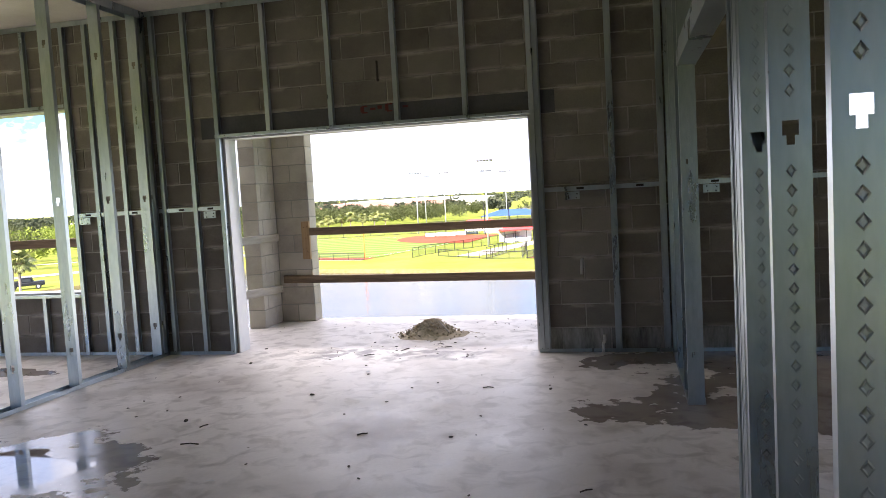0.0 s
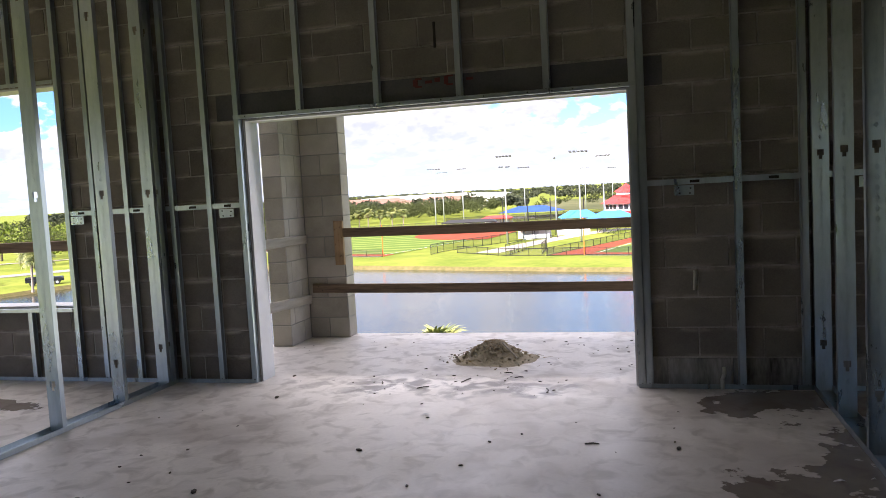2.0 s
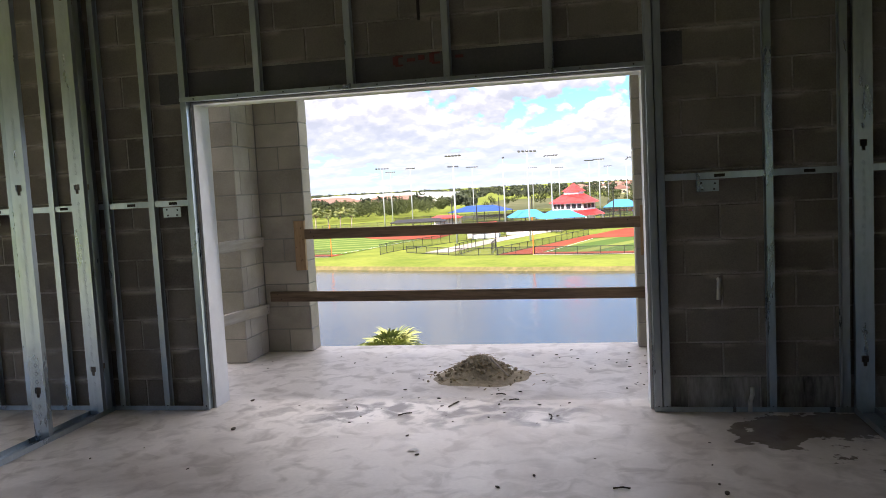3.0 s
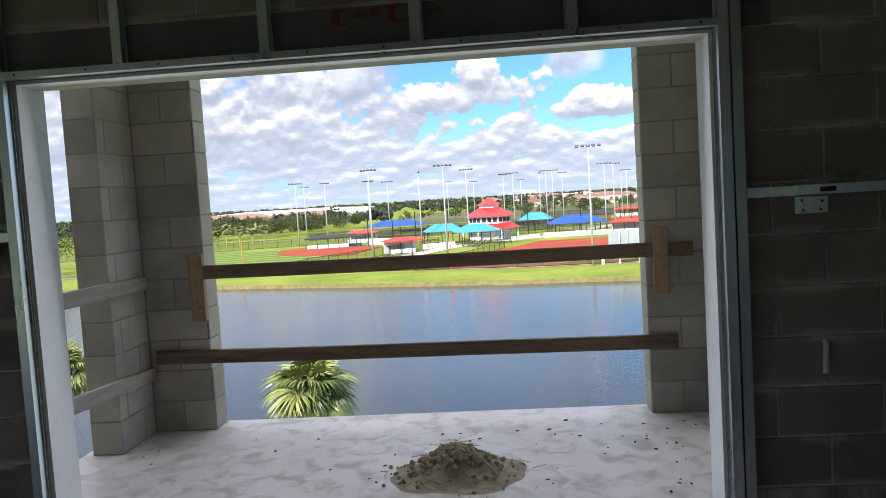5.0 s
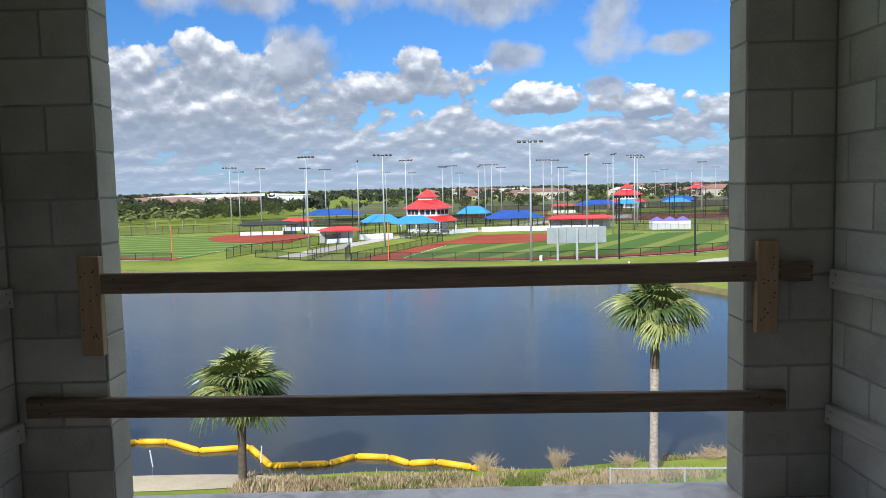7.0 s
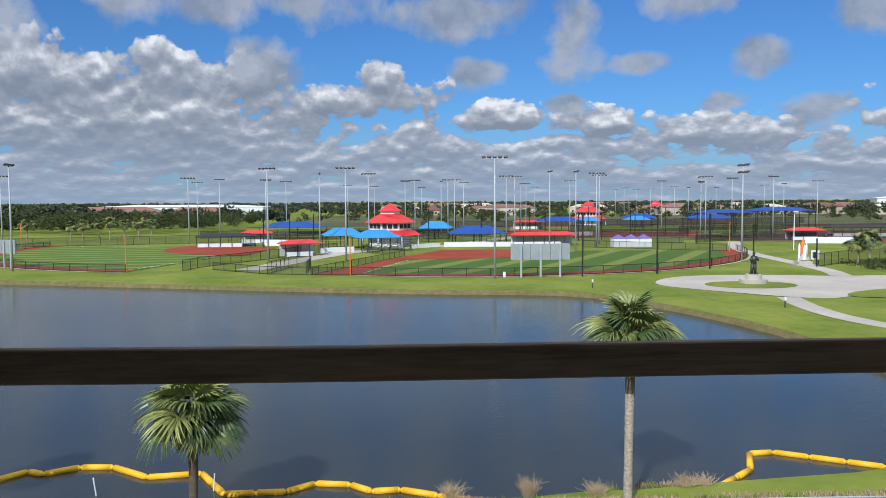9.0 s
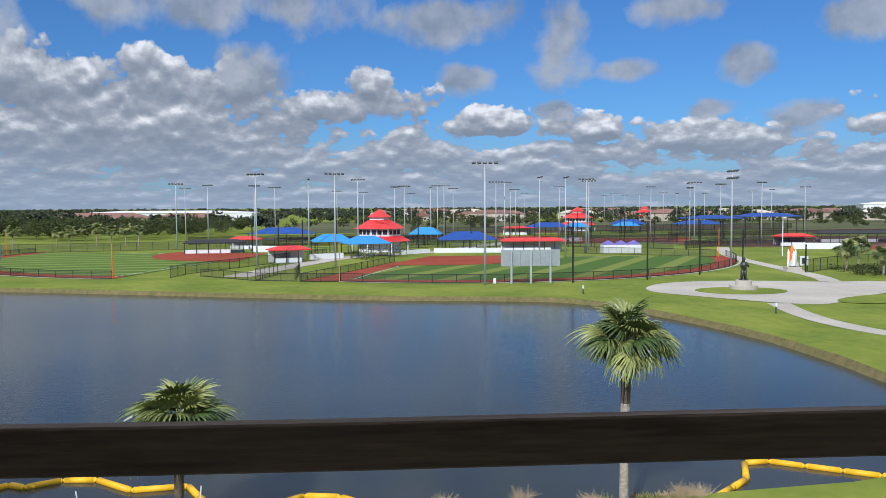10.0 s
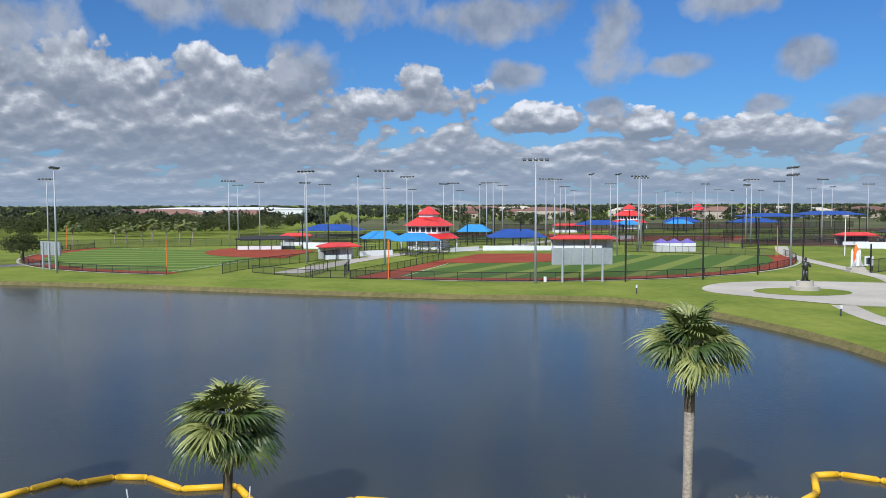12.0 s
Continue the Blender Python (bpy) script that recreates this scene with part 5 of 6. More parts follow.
for a, b, h in (((12, 187.5), (28.5, 187), 1.15), ((-26, 196), (-34, 199), 1.6), ((4, 182), (11, 188), 1.0), ((-16, 168), (-9, 172), 1.2), ((44, 236), (62, 240), 1.3), ((104, 190), (121, 186), 1.6)):
    d = (Vector(b) - Vector(a)).normalized() * 0.12
    n = Vector((-d.y, d.x))
    bm = bmesh.new()
    lo = [bm.verts.new((*v, G)) for v in (Vector(a) + n, Vector(b) + n, Vector(b) - n, Vector(a) - n)]
    r = bmesh.ops.extrude_face_region(bm, geom=[bm.faces.new(lo)])
    bmesh.ops.translate(bm, verts=[v for v in r["geom"] if isinstance(v, bmesh.types.BMVert)], vec=(0, 0, h))
    bmesh.ops.recalc_face_normals(bm, faces=bm.faces)
    thing("backstop_wall", bm, M["white"], "low white painted wall behind the plate", "wall", "low white walls")


def bleacher(cx, cy, w, turn):
    b = root("bleacher", "dark metal bleacher with stepped benches", "bleacher", "bleachers", pose(cx, cy, G, 0, 0, turn))
    for k in range(5):
        part("bench", boxes(((-w / 2, k * 0.7, 0.4 + 0.38 * k), (w / 2, k * 0.7 + 0.3, 0.46 + 0.38 * k))), M["lamp_dark"], b)
    for x in (-w / 2, -w / 6, w / 6, w / 2):
        bm = bmesh.new()
        add_tube(bm, (x, 0, 0.05), (x, 3.1, 2.0), 0.05, sides=6)
        add_tube(bm, (x, 3.1, 0), (x, 3.1, 3.0), 0.05, sides=6)
        add_tube(bm, (x, 1.4, 0), (x, 1.4, 0.95), 0.05, sides=6)
        part("frame", bm, M["black"], b)
    bm = bmesh.new()
    for z in (2.4, 3.0):
        add_tube(bm, (-w / 2, 3.1, z), (w / 2, 3.1, z), 0.04, sides=6)
    part("handrail", bm, M["black"], b)


bleacher(-5.5, 168, 7, -60)
bleacher(0.5, 176, 7, -50)
bleacher(-14, 178, 6, 10)
bleacher(21, 192, 10, 180)
bleacher(8, 224, 7, 0)
for cx, cy, turn in ((98, 216, 10), (106, 217, 4), (114, 220, -6)):
    bleacher(cx, cy, 9, turn)


def scoreboard(cx, cy, w, turn):
    s = root("scoreboard", "grey scoreboard seen from behind on steel posts", "scoreboard", "scoreboards", pose(cx, cy, G, 0, 0, turn))
    part("panel", boxes(((-w / 2, -0.05, 2.55), (w / 2, 0.28, 4.95)), bevel=0.02), M["grey_panel"], s)
    for x in (-w * 0.33, 0, w * 0.33):
        part("post", boxes(((x - 0.13, -0.32, 0), (x + 0.13, -0.06, 4.8))), M["pole"], s)
    for x in (-w * 0.17, w * 0.17):
        part("seam", boxes(((x - 0.02, -0.062, 2.6), (x + 0.02, -0.051, 4.9))), M["lamp_dark"], s)


scoreboard(21.9, 112.2, 8.8, 1)
scoreboard(-67.3, 137.5, 5.2, -28)
for k in range(3):
    tn = root("pop_up_tent", "white pop-up tent with a purple peaked top", "tent", "row of pop-up tents", pose(53.6 + 3.1 * k, 182, G))
    part("wall", boxes(((-1.5, -1.5, 0), (1.5, 1.5, 2.0))), M["white"], tn)
    bm = bmesh.new()
    frustum(bm, 0, 0, 2.2, 2.0, 0.1, 3.0, 4, 45)
    part("top", bm, M["purple"], tn)
for x, y in ((41.5, 77.9), (26, 97.5)):
    bl = root("marker_post", "short dark marker post with a pale top", "bollard", "marker posts", pose(x, y, G))
    part("post", boxes(((-0.07, -0.07, 0), (0.07, 0.07, 1.0)), bevel=0.01), M["lamp_dark"], bl)
    part("cap", boxes(((-0.09, -0.09, 0.75), (0.09, 0.09, 1.15)), bevel=0.01), M["white"], bl)
bm = boxes(((16.4, 112.4, G), (16.8, 112.7, G + 0.8)), bevel=0.03)
thing("utility_box", bm, M["white"], "small white utility box beside the fence", "box")

# statue: one plain shape
bm = bmesh.new()
sx, sy, sz = 48.9, 101, G + 1.25
for a, b, r1, r2 in (((-0.28, 0, 0), (-0.16, 0, 1.5), 0.17, 0.25), ((0.30, 0.1, 0), (0.14, 0, 1.5), 0.17, 0.25), ((0, 0, 1.4), (0.02, 0, 2.45), 0.34, 0.42), ((0.35, 0, 2.3), (0.62, -0.1, 1.8), 0.13, 0.11), ((0.62, -0.1, 1.8), (0.42, -0.35, 2.1), 0.11, 0.1), ((-0.35, 0, 2.3), (-0.45, -0.15, 1.75), 0.13, 0.11), ((0, 0, 2.4), (0.02, 0, 2.7), 0.14, 0.12)):
    add_tube(bm, (sx + a[0], sy + a[1], sz + a[2]), (sx + b[0], sy + b[1], sz + b[2]), r1, r2, 10)
bmesh.ops.create_icosphere(bm, subdivisions=2, radius=0.22, matrix=Matrix.LocRotScale((sx + 0.02, sy, sz + 2.85), None, (0.9, 1, 1.15)))
add_box(bm, (sx - 0.5, sy - 0.4, sz - 0.02), (sx + 0.5, sy + 0.4, sz + 0.1))
thing("statue", bm, M["bronze"], "dark bronze standing figure statue on a round plinth", "statue", smooth=True)
bm = bmesh.new()
add_tube(bm, (sx, sy, G), (sx, sy, G + 0.55), 1.8, sides=32)
add_tube(bm, (sx, sy, G + 0.5), (sx, sy, G + 1.24), 1.1, 1.05, sides=32)
thing("plinth", bm, M["path"], "stepped round pale concrete plinth", "plinth")

sh = root("rocket_monument", "small white space shuttle model with orange tank on a plinth", "monument", m=pose(69.5, 126.5, G))
part("plinth", boxes(((-1.6, -1.2, 0), (1.6, 1.2, 0.35)), ((-1.2, -0.9, 0.35), (1.2, 0.9, 0.8)), bevel=0.03), M["path"], sh)
bm = bmesh.new()
add_tube(bm, (0, 0.2, 1.0), (0, 0.2, 3.6), 0.42, sides=14)
add_tube(bm, (0, 0.2, 3.6), (0, 0.2, 4.5), 0.42, 0.05, sides=14)
part("tank", bm, M["orange"], sh, "orange fuel tank")
for x in (-0.62, 0.62):
    bm = bmesh.new()
    add_tube(bm, (x, 0.2, 0.8), (x, 0.2, 3.3), 0.2, sides=10)
    add_tube(bm, (x, 0.2, 3.3), (x, 0.2, 3.8), 0.2, 0.03, sides=10)
    part("booster", bm, M["white"], sh)
bm = bmesh.new()
add_tube(bm, (0, -0.42, 1.0), (0, -0.42, 2.9), 0.3, 0.28, sides=12)
add_tube(bm, (0, -0.42, 2.9), (0, -0.40, 3.6), 0.28, 0.06, sides=12)
for s in (-1, 1):
    f = bm.faces.new([bm.verts.new(v) for v in ((s * 0.2, -0.42, 2.4), (s * 1.0, -0.36, 1.15), (s * 1.0, -0.36, 0.95), (s * 0.2, -0.42, 0.95))])
    bmesh.ops.solidify(bm, geom=[f], thickness=0.08)
part("orbiter", bm, M["white"], sh, "white winged orbiter")
kb = root("information_kiosk", "white information panel beside the monument", "kiosk", m=pose(72.4, 128, G, 0, 0, 10))
part("panel", boxes(((-0.8, -0.08, 0.9), (0.8, 0.08, 2.5)), bevel=0.02), M["white"], kb)
part("opening", boxes(((-0.55, -0.095, 1.2), (0.4, -0.082, 2.2))), M["lamp_dark"], kb, "dark printed area")
for x in (-0.65, 0.65):
    part("leg", boxes(((x - 0.06, -0.05, 0), (x + 0.06, 0.05, 0.9))), M["black"], kb)

# ---- far buildings ----
def house(cx, cy, w, d, h, roof_h, wall, roof, turn, label):
    b = root("house", label, "building", "far buildings", pose(cx, cy, G, 0, 0, turn))
    part("wall", boxes(((-w / 2, -d / 2, 0), (w / 2, d / 2, h))), wall, b)
    bm = bmesh.new()
    e = [bm.verts.new(v) for v in ((-w / 2 - 0.5, -d / 2 - 0.5, h), (w / 2 + 0.5, -d / 2 - 0.5, h), (w / 2 + 0.5, d / 2 + 0.5, h), (-w / 2 - 0.5, d / 2 + 0.5, h), (-w / 2 + min(w, d) / 2, 0, h + roof_h), (w / 2 - min(w, d) / 2, 0, h + roof_h))]
    for f in ((0, 1, 5, 4), (2, 3, 4, 5), (1, 2, 5), (3, 0, 4), (3, 2, 1, 0)):
        bm.faces.new([e[i] for i in f])
    part("roof", bm, roof, b)
    n = max(2, int(w / 6))
    for k in range(n):
        x = -w / 2 + w * (k + 0.5) / n
        part("window", boxes(((x - 0.8, -d / 2 - 0.06, 1.0), (x + 0.8, -d / 2 + 0.05, 2.3))), M["glass_dark"], b)
    return b


house(-165, 600, 128, 60, 7.2, 1.6, M["white"], M["white"], 4, "long low warehouse with a white roof")
house(-228, 610, 40, 50, 5.5, 1.5, M["white"], M["white"], 2, "white-roofed warehouse behind trees")
house(-330, 420, 50, 20, 4, 1.5, M["white"], M["white"], 10, "white-roofed low building behind trees")
house(-170, 470, 60, 22, 5.0, 3.4, M["beige"], M["tile_roof"], 6, "long building with a brown tiled roof")
house(-120, 480, 46, 22, 4.6, 3.0, M["beige"], M["tile_roof"], -4, "long building with a brown tiled roof")
rnd = random.Random(21)
for k in range(46):
    a = rnd.uniform(-0.02, 0.66)
    r = rnd.uniform(560, 900)
    house(r * math.sin(a), r * math.cos(a), rnd.uniform(16, 34), rnd.uniform(12, 18), rnd.uniform(3.2, 6), rnd.uniform(2, 3.2), M["beige"], M["tile_roof"] if rnd.random() < 0.7 else M["beige"], rnd.uniform(-20, 20), "far suburban house with a hipped roof")
house(430, 640, 40, 26, 11, 2.0, M["white"], M["white"], -20, "tall white building on the skyline")

# ---- trees ----
def leaf_mesh(name, centres, sizes, mat, seed):
    """Many small leaf sprays, each a bent quad at a centre, turned at random."""
    g = np.random.RandomState(seed)
    c = np.asarray(centres, float)
    n = len(c)
    u = g.normal(size=(n, 3))
    u /= np.linalg.norm(u, axis=1)[:, None]
    v = np.cross(u, g.normal(size=(n, 3)))
    v /= np.linalg.norm(v, axis=1)[:, None]
    k = np.asarray(sizes, float).reshape(-1, 1) * g.uniform(0.6, 1.3, (n, 1)) / 2
    pts = np.stack([c - u * k - v * k * 0.4, c - u * k * 0.1 - v * k * 0.9, c + u * k + v * k * 0.3, c + u * k * 0.1 + v * k * 0.9], 1).reshape(-1, 3)
    me = bpy.data.meshes.new(name)
    me.from_pydata(pts.tolist(), [], np.arange(4 * n).reshape(n, 4).tolist())
    me.materials.append(mat)
    return me


def puff_points(g, c, r, n, squash=0.8):
    """Points in a soft ball, denser towards its skin."""
    d = g.normal(size=(n, 3))
    d /= np.linalg.norm(d, axis=1)[:, None]
    d *= (g.uniform(0, 1, (n, 1)) ** 0.35) * r
    d[:, 2] *= squash
    return np.asarray(c, float) + d


def tree(x, y, h, spread, rnd, mat, cards, size, label):
    t = root("tree", label, "tree", "", pose(x, y, G))
    bm = bmesh.new()
    add_tube(bm, (0, 0, -0.1), (0.1, 0, h * 0.45), h * 0.035, h * 0.022)
    tips = []
    for k in range(6):
        a = k * 1.05 + rnd.random()
        tip = Vector((spread * 0.55 * math.cos(a), spread * 0.55 * math.sin(a), h * rnd.uniform(0.55, 0.85)))
        add_tube(bm, (0.05, 0, h * rnd.uniform(0.28, 0.42)), tip, h * 0.015, h * 0.005, sides=6)
        tips.append(tip)
    part("trunk", bm, M["bark"], t)
    g = np.random.RandomState(rnd.randrange(10 ** 6))
    pts = np.concatenate([puff_points(g, tip, spread * rnd.uniform(0.30, 0.46), cards // 8, 0.75) for tip in tips + [Vector((0, 0, h * 0.85)), Vector((0, 0, h * 0.65))]])
    o = new("crown", leaf_mesh("crown", pts, np.full(len(pts), size), mat, rnd.randrange(10 ** 6)))
    o.parent = t
    return t


rnd = random.Random(33)
for x, y, h, s in ((-86, 139, 8, 6), (-92, 150, 9, 7), (-99, 146, 8, 6), (-105, 160, 9, 7), (-80, 152, 6, 4.5), (-112, 170, 10, 8), (-120, 130, 8, 7), (-135, 160, 9, 8), (-150, 150, 9, 8), (-160, 130, 10, 8), (-175, 150, 10, 9), (-150, 110, 7, 6), (-125, 85, 6, 5), (-98, 84, 4, 5), (-103, 92, 4.5, 5), (-142, 80, 8, 7), (-190, 110, 9, 9)):
    tree(x, y, h, s, rnd, M["leaf"] if rnd.random() < 0.5 else M["leaf_yellow"], 2600, 0.32, "broad green tree with an uneven crown on the grass")
def woods(name, places, per, size, mat, label, seed, squash=0.8):
    """places: rows of x, y, height."""
    g = np.random.RandomState(seed)
    pts, sizes = [], []
    for x, y, h in places:
        for _ in range(4):
            c = (x + g.normal() * h * 0.22, y + g.normal() * h * 0.22, G + h * g.uniform(0.38, 0.78))
            pts.append(puff_points(g, c, h * g.uniform(0.20, 0.32), per // 4, squash))
            sizes.append(np.full(per // 4, size * (0.7 + h * 0.04)))
    ob = new(name, leaf_mesh(name, np.concatenate(pts), np.concatenate(sizes), mat, seed))
    return tagged(ob, label, "woods", kind="stuff")


rnd = random.Random(5)
places = []
for k in range(420):
    f = rnd.random()
    x, y = -300 + 255 * f + rnd.gauss(0, 10), 238 + 75 * rnd.random() + 45 * f
    if x < -60:
        places.append((x, y, rnd.uniform(5.5, 9.0)))
woods("woods", places, 520, 0.46, M["leaf"], "dense olive green woods beyond the ball fields", 1)
places = []
for k in range(2400):
    a, r = rnd.uniform(-0.75, 0.75), 360 + 1700 * rnd.random() ** 1.5
    if (a > -0.14 and r < 540) or (-0.36 < a < -0.16 and 400 < r < 640):
        continue
    places.append((r * math.sin(a), r * math.cos(a), rnd.uniform(6, 10.5)))
woods("far_woods", places, 110, 1.45, M["leaf_hazed"], "far tree line along the horizon, distance haze put into its leaf colour", 2)
woods("west_woods", [(-r * math.sin(a), r * math.cos(a), rnd.uniform(5, 9)) for a, r in [(rnd.uniform(0.62, 1.35), rnd.uniform(190, 420)) for k in range(360)]], 120, 1.2, M["leaf_yellow"], "bright green woods beyond the park road", 3)
woods("park_trees", [(x, y, rnd.uniform(4, 7.5)) for x, y in [(rnd.uniform(-55, 330), rnd.uniform(345, 560)) for k in range(230)]], 260, 0.62, M["leaf"], "scattered dark trees behind the ball fields", 4)


def frond_mesh(seed, reach, droop=0.72):
    """A fan frond: stalk along +x, at its end a fan of blades folded down from the stalk, tips drooping."""
    rnd = random.Random(seed)
    bm = bmesh.new()
    add_tube(bm, (0, 0, 0), (reach * 0.50, 0, 0.05), 0.022, 0.014, sides=4)
    n = 30
    o = Vector((reach * 0.50, 0, 0.05))
    for i in range(n):
        f = i / (n - 1)
        a = radians(-98 + 196 * f) + rnd.gauss(0, 0.05)
        L = reach * (0.58 - 0.16 * abs(2 * f - 1) ** 2) * rnd.uniform(0.85, 1.08)
        d = Vector((math.cos(a), math.sin(a), 0.30 * abs(math.sin(a)))).normalized()
        side = d.cross(Vector((0, 0, 1))).normalized()
        side = (side + Vector((0, 0, 0.5 if i % 2 else -0.5))).normalized()
        q = o - Vector((reach * 0.06 * abs(2 * f - 1), 0, 0))
        last = None
        for k in range(6):
            s = k / 5
            p = q + d * L * (s - 0.16 * s ** 3) + Vector((0, 0, -droop * L * s ** 2.4))
            w = 0.043 * (1 - s ** 2.2) * min(1, 0.45 + 2 * s) + 0.004
            now = [bm.verts.new(p + side * w), bm.verts.new(p - side * w)]
            if last:
                bm.faces.new((last[0], last[1], now[1], now[0]))
            last = now
    return bm


FRONDS = [finish(frond_mesh(s, 1.52 + 0.10 * s, 0.72), "frond", M["frond"]) for s in range(4)]
YOUNG = [finish(frond_mesh(20 + s, 1.40 + 0.1 * s, 0.45), "frond", M["frond"]) for s in range(3)]
dead = finish(frond_mesh(9, 1.45), "dead_frond", M["thatch"])


def palm(x, y, z, h, lean, seed, label, scale=1.0, boots=1.2):
    rnd = random.Random(seed)
    p = root("palm", label, "palm tree", "cabbage palms", pose(x, y, z))
    bm = bmesh.new()
    last = None
    n = 48
    for i in range(n + 1):
        f = i / n
        c = Vector((lean[0] * f ** 1.6, lean[1] * f ** 1.6, -0.2 + (h + 0.2) * f))
        r = 0.17 + 0.03 * math.cos(f * 9) * 0.3 + (0.05 if f < 0.06 else 0) + (0.05 * max(0, f - 0.9) / 0.1)
        ring = [bm.verts.new(c + Vector((math.cos(k * math.tau / 14), math.sin(k * math.tau / 14), 0)) * (r + 0.012 * noise.noise((k, i * 0.8, seed)))) for k in range(14)]
        if last:
            for k in range(14):
                fc = bm.faces.new((last[k], last[(k + 1) % 14], ring[(k + 1) % 14], ring[k]))
                fc.material_index = int(c.z > h - boots + 0.22 * noise.noise((k * 0.9, seed, 0)))
        last = ring
    bm.faces.new(last)
    part("trunk", bm, M["palm_trunk"], p, "pale speckled trunk, dark brown below the crown", smooth=True).data.materials.append(M["palm_boots"])
    top = Vector((lean[0], lean[1], h))
    bm = bmesh.new()
    for k in range(60):
        a, u = rnd.random() * math.tau, rnd.random()
        b = top + Vector((math.cos(a) * 0.2, math.sin(a) * 0.2, -0.45 + 0.7 * u))
        add_tube(bm, b, b + Vector((math.cos(a) * 0.28, math.sin(a) * 0.28, 0.22)), 0.035, 0.012, sides=4)
    for k in range(220):
        a = rnd.random() * math.tau
        b = top + Vector((math.cos(a) * rnd.uniform(0.15, 0.5), math.sin(a) * rnd.uniform(0.15, 0.5), rnd.uniform(-0.25, 0.35)))
        add_tube(bm, b, b + Vector((rnd.gauss(0, 0.16), rnd.gauss(0, 0.16), -rnd.uniform(0.15, 0.45))), 0.008, 0.003, sides=3)
    tagged(part("fibre", bm, M["thatch"], p, "brown dry leaf bases and fibre"), kind="stuff")
    count = 46 if h > 3.5 and boots != 1.2 else 34
    for k in range(count):
        az = k * 137.5 + rnd.uniform(-18, 18)
        f = (k + 0.5) / count
        el = 68 - 84 * f + rnd.uniform(-13, 13)
        o = new("frond", YOUNG[rnd.randrange(3)] if f < 0.42 else FRONDS[rnd.randrange(4)])
        s = scale * rnd.uniform(0.9, 1.22)
        o.parent, o.matrix_local = p, Matrix.Translation(top + Vector((0, 0, 0.32 - 0.4 * f))) @ Matrix.Rotation(radians(az), 4, "Z") @ Matrix.Rotation(radians(-el), 4, "Y") @ Matrix.Rotation(radians(rnd.uniform(-35, 35)), 4, "X") @ Matrix.Scale(s, 4)
    for k in range(17):
        az = rnd.uniform(0, 360)
        o = new("dead_frond", dead)
        o.parent, o.matrix_local = p, Matrix.Translation(top + Vector((0, 0, -0.1))) @ Matrix.Rotation(radians(az), 4, "Z") @ Matrix.Rotation(radians(rnd.uniform(15, 55)), 4, "Y") @ Matrix.Scale(scale * rnd.uniform(0.55, 0.8), 4)
    return p


palm(9.72, 27.7, G - 0.05, 6.3, (0.10, 0.1), 3, "tall cabbage palm with a full green crown on the bank", boots=2.0)
palm(-6.42, 28.0, G - 0.1, 3.55, (0.05, 0.1), 8, "shorter cabbage palm with a full green crown on the bank", 1.18, boots=4.5)
palm(-17.6, 28.4, G - 0.1, 4.6, (0.25, 0.1), 12, "cabbage palm beside the lake, trunk pale", boots=0.9)
for k, (x, y, h) in enumerate(((-92, 232, 4.3), (-88.5, 235, 4.6), (-85, 234, 4.9), (-81.5, 236, 4.3), (-77, 235, 4.7), (-95, 231, 4.0), (-73.5, 236, 4.4), (-81, 86, 4.6), (-84, 88, 5.2), (-118, 205, 5), (-100, 215, 5), (80, 128, 3.4), (84, 131, 3.8), (88, 127, 3.2), (80, 118, 3.0))):
    palm(x, y, G, h, (0.2, 0.1), 40 + k, "far cabbage palm on the grass", 1.25)

# ---- lake shore: float boom, stakes, weeds, rubbish ----
BOOM_W = [(-24, 33.5), (-18, 31.2), (-15.3, 34.3), (-14.5, 33.9), (-13.2, 34.7), (-11.7, 34.6), (-9.8, 33.2), (-7.5, 33.5), (-6.0, 31.0), (-3.5, 31.1), (-2.4, 31.95), (-0.9, 31.7), (0.0, 30.9), (1.2, 31.0), (4.2, 29.5), (5.3, 29.0)]
BOOM_E = [(13.6, 29.8), (14.4, 30.4), (16.6, 32.3), (17.5, 34.4), (18.7, 34.5), (22.7, 32.2), (28, 31.5)]
for pts in (BOOM_W, BOOM_E):
    bo = root("float_boom", "bright yellow floating silt boom on the lake", "boom")
    for (x0, y0), (x1, y1) in zip(pts, pts[1:]):
        L = math.hypot(x1 - x0, y1 - y0)
        n = max(1, round(L / 1.6))
        for k in range(n):
            p, q = Vector((x0 + (x1 - x0) * k / n, y0 + (y1 - y0) * k / n, WL + 0.06)), Vector((x0 + (x1 - x0) * (k + 1) / n, y0 + (y1 - y0) * (k + 1) / n, WL + 0.06))
            d = (q - p).normalized()
            bm = bmesh.new()
            add_tube(bm, p, p + d * 0.12, 0.07, 0.15, 10)
            add_tube(bm, p + d * 0.12, q - d * 0.12, 0.15, 0.15, 10)
            add_tube(bm, q - d * 0.12, q, 0.15, 0.07, 10)
            part("float", bm, M["boom"], bo, smooth=True)
for x, y, dx in ((-11.2, 31.4, -0.15), (-6.6, 31.6, 0.1), (-19, 30.5, 0.1)):
    bm = bmesh.new()
    add_tube(bm, (x, y, WL - 0.4), (x + dx, y, WL + 0.75), 0.03)
    thing("stake", bm, M["white"], "thin pale stake leaning in the shallow water", "stake", "stakes")


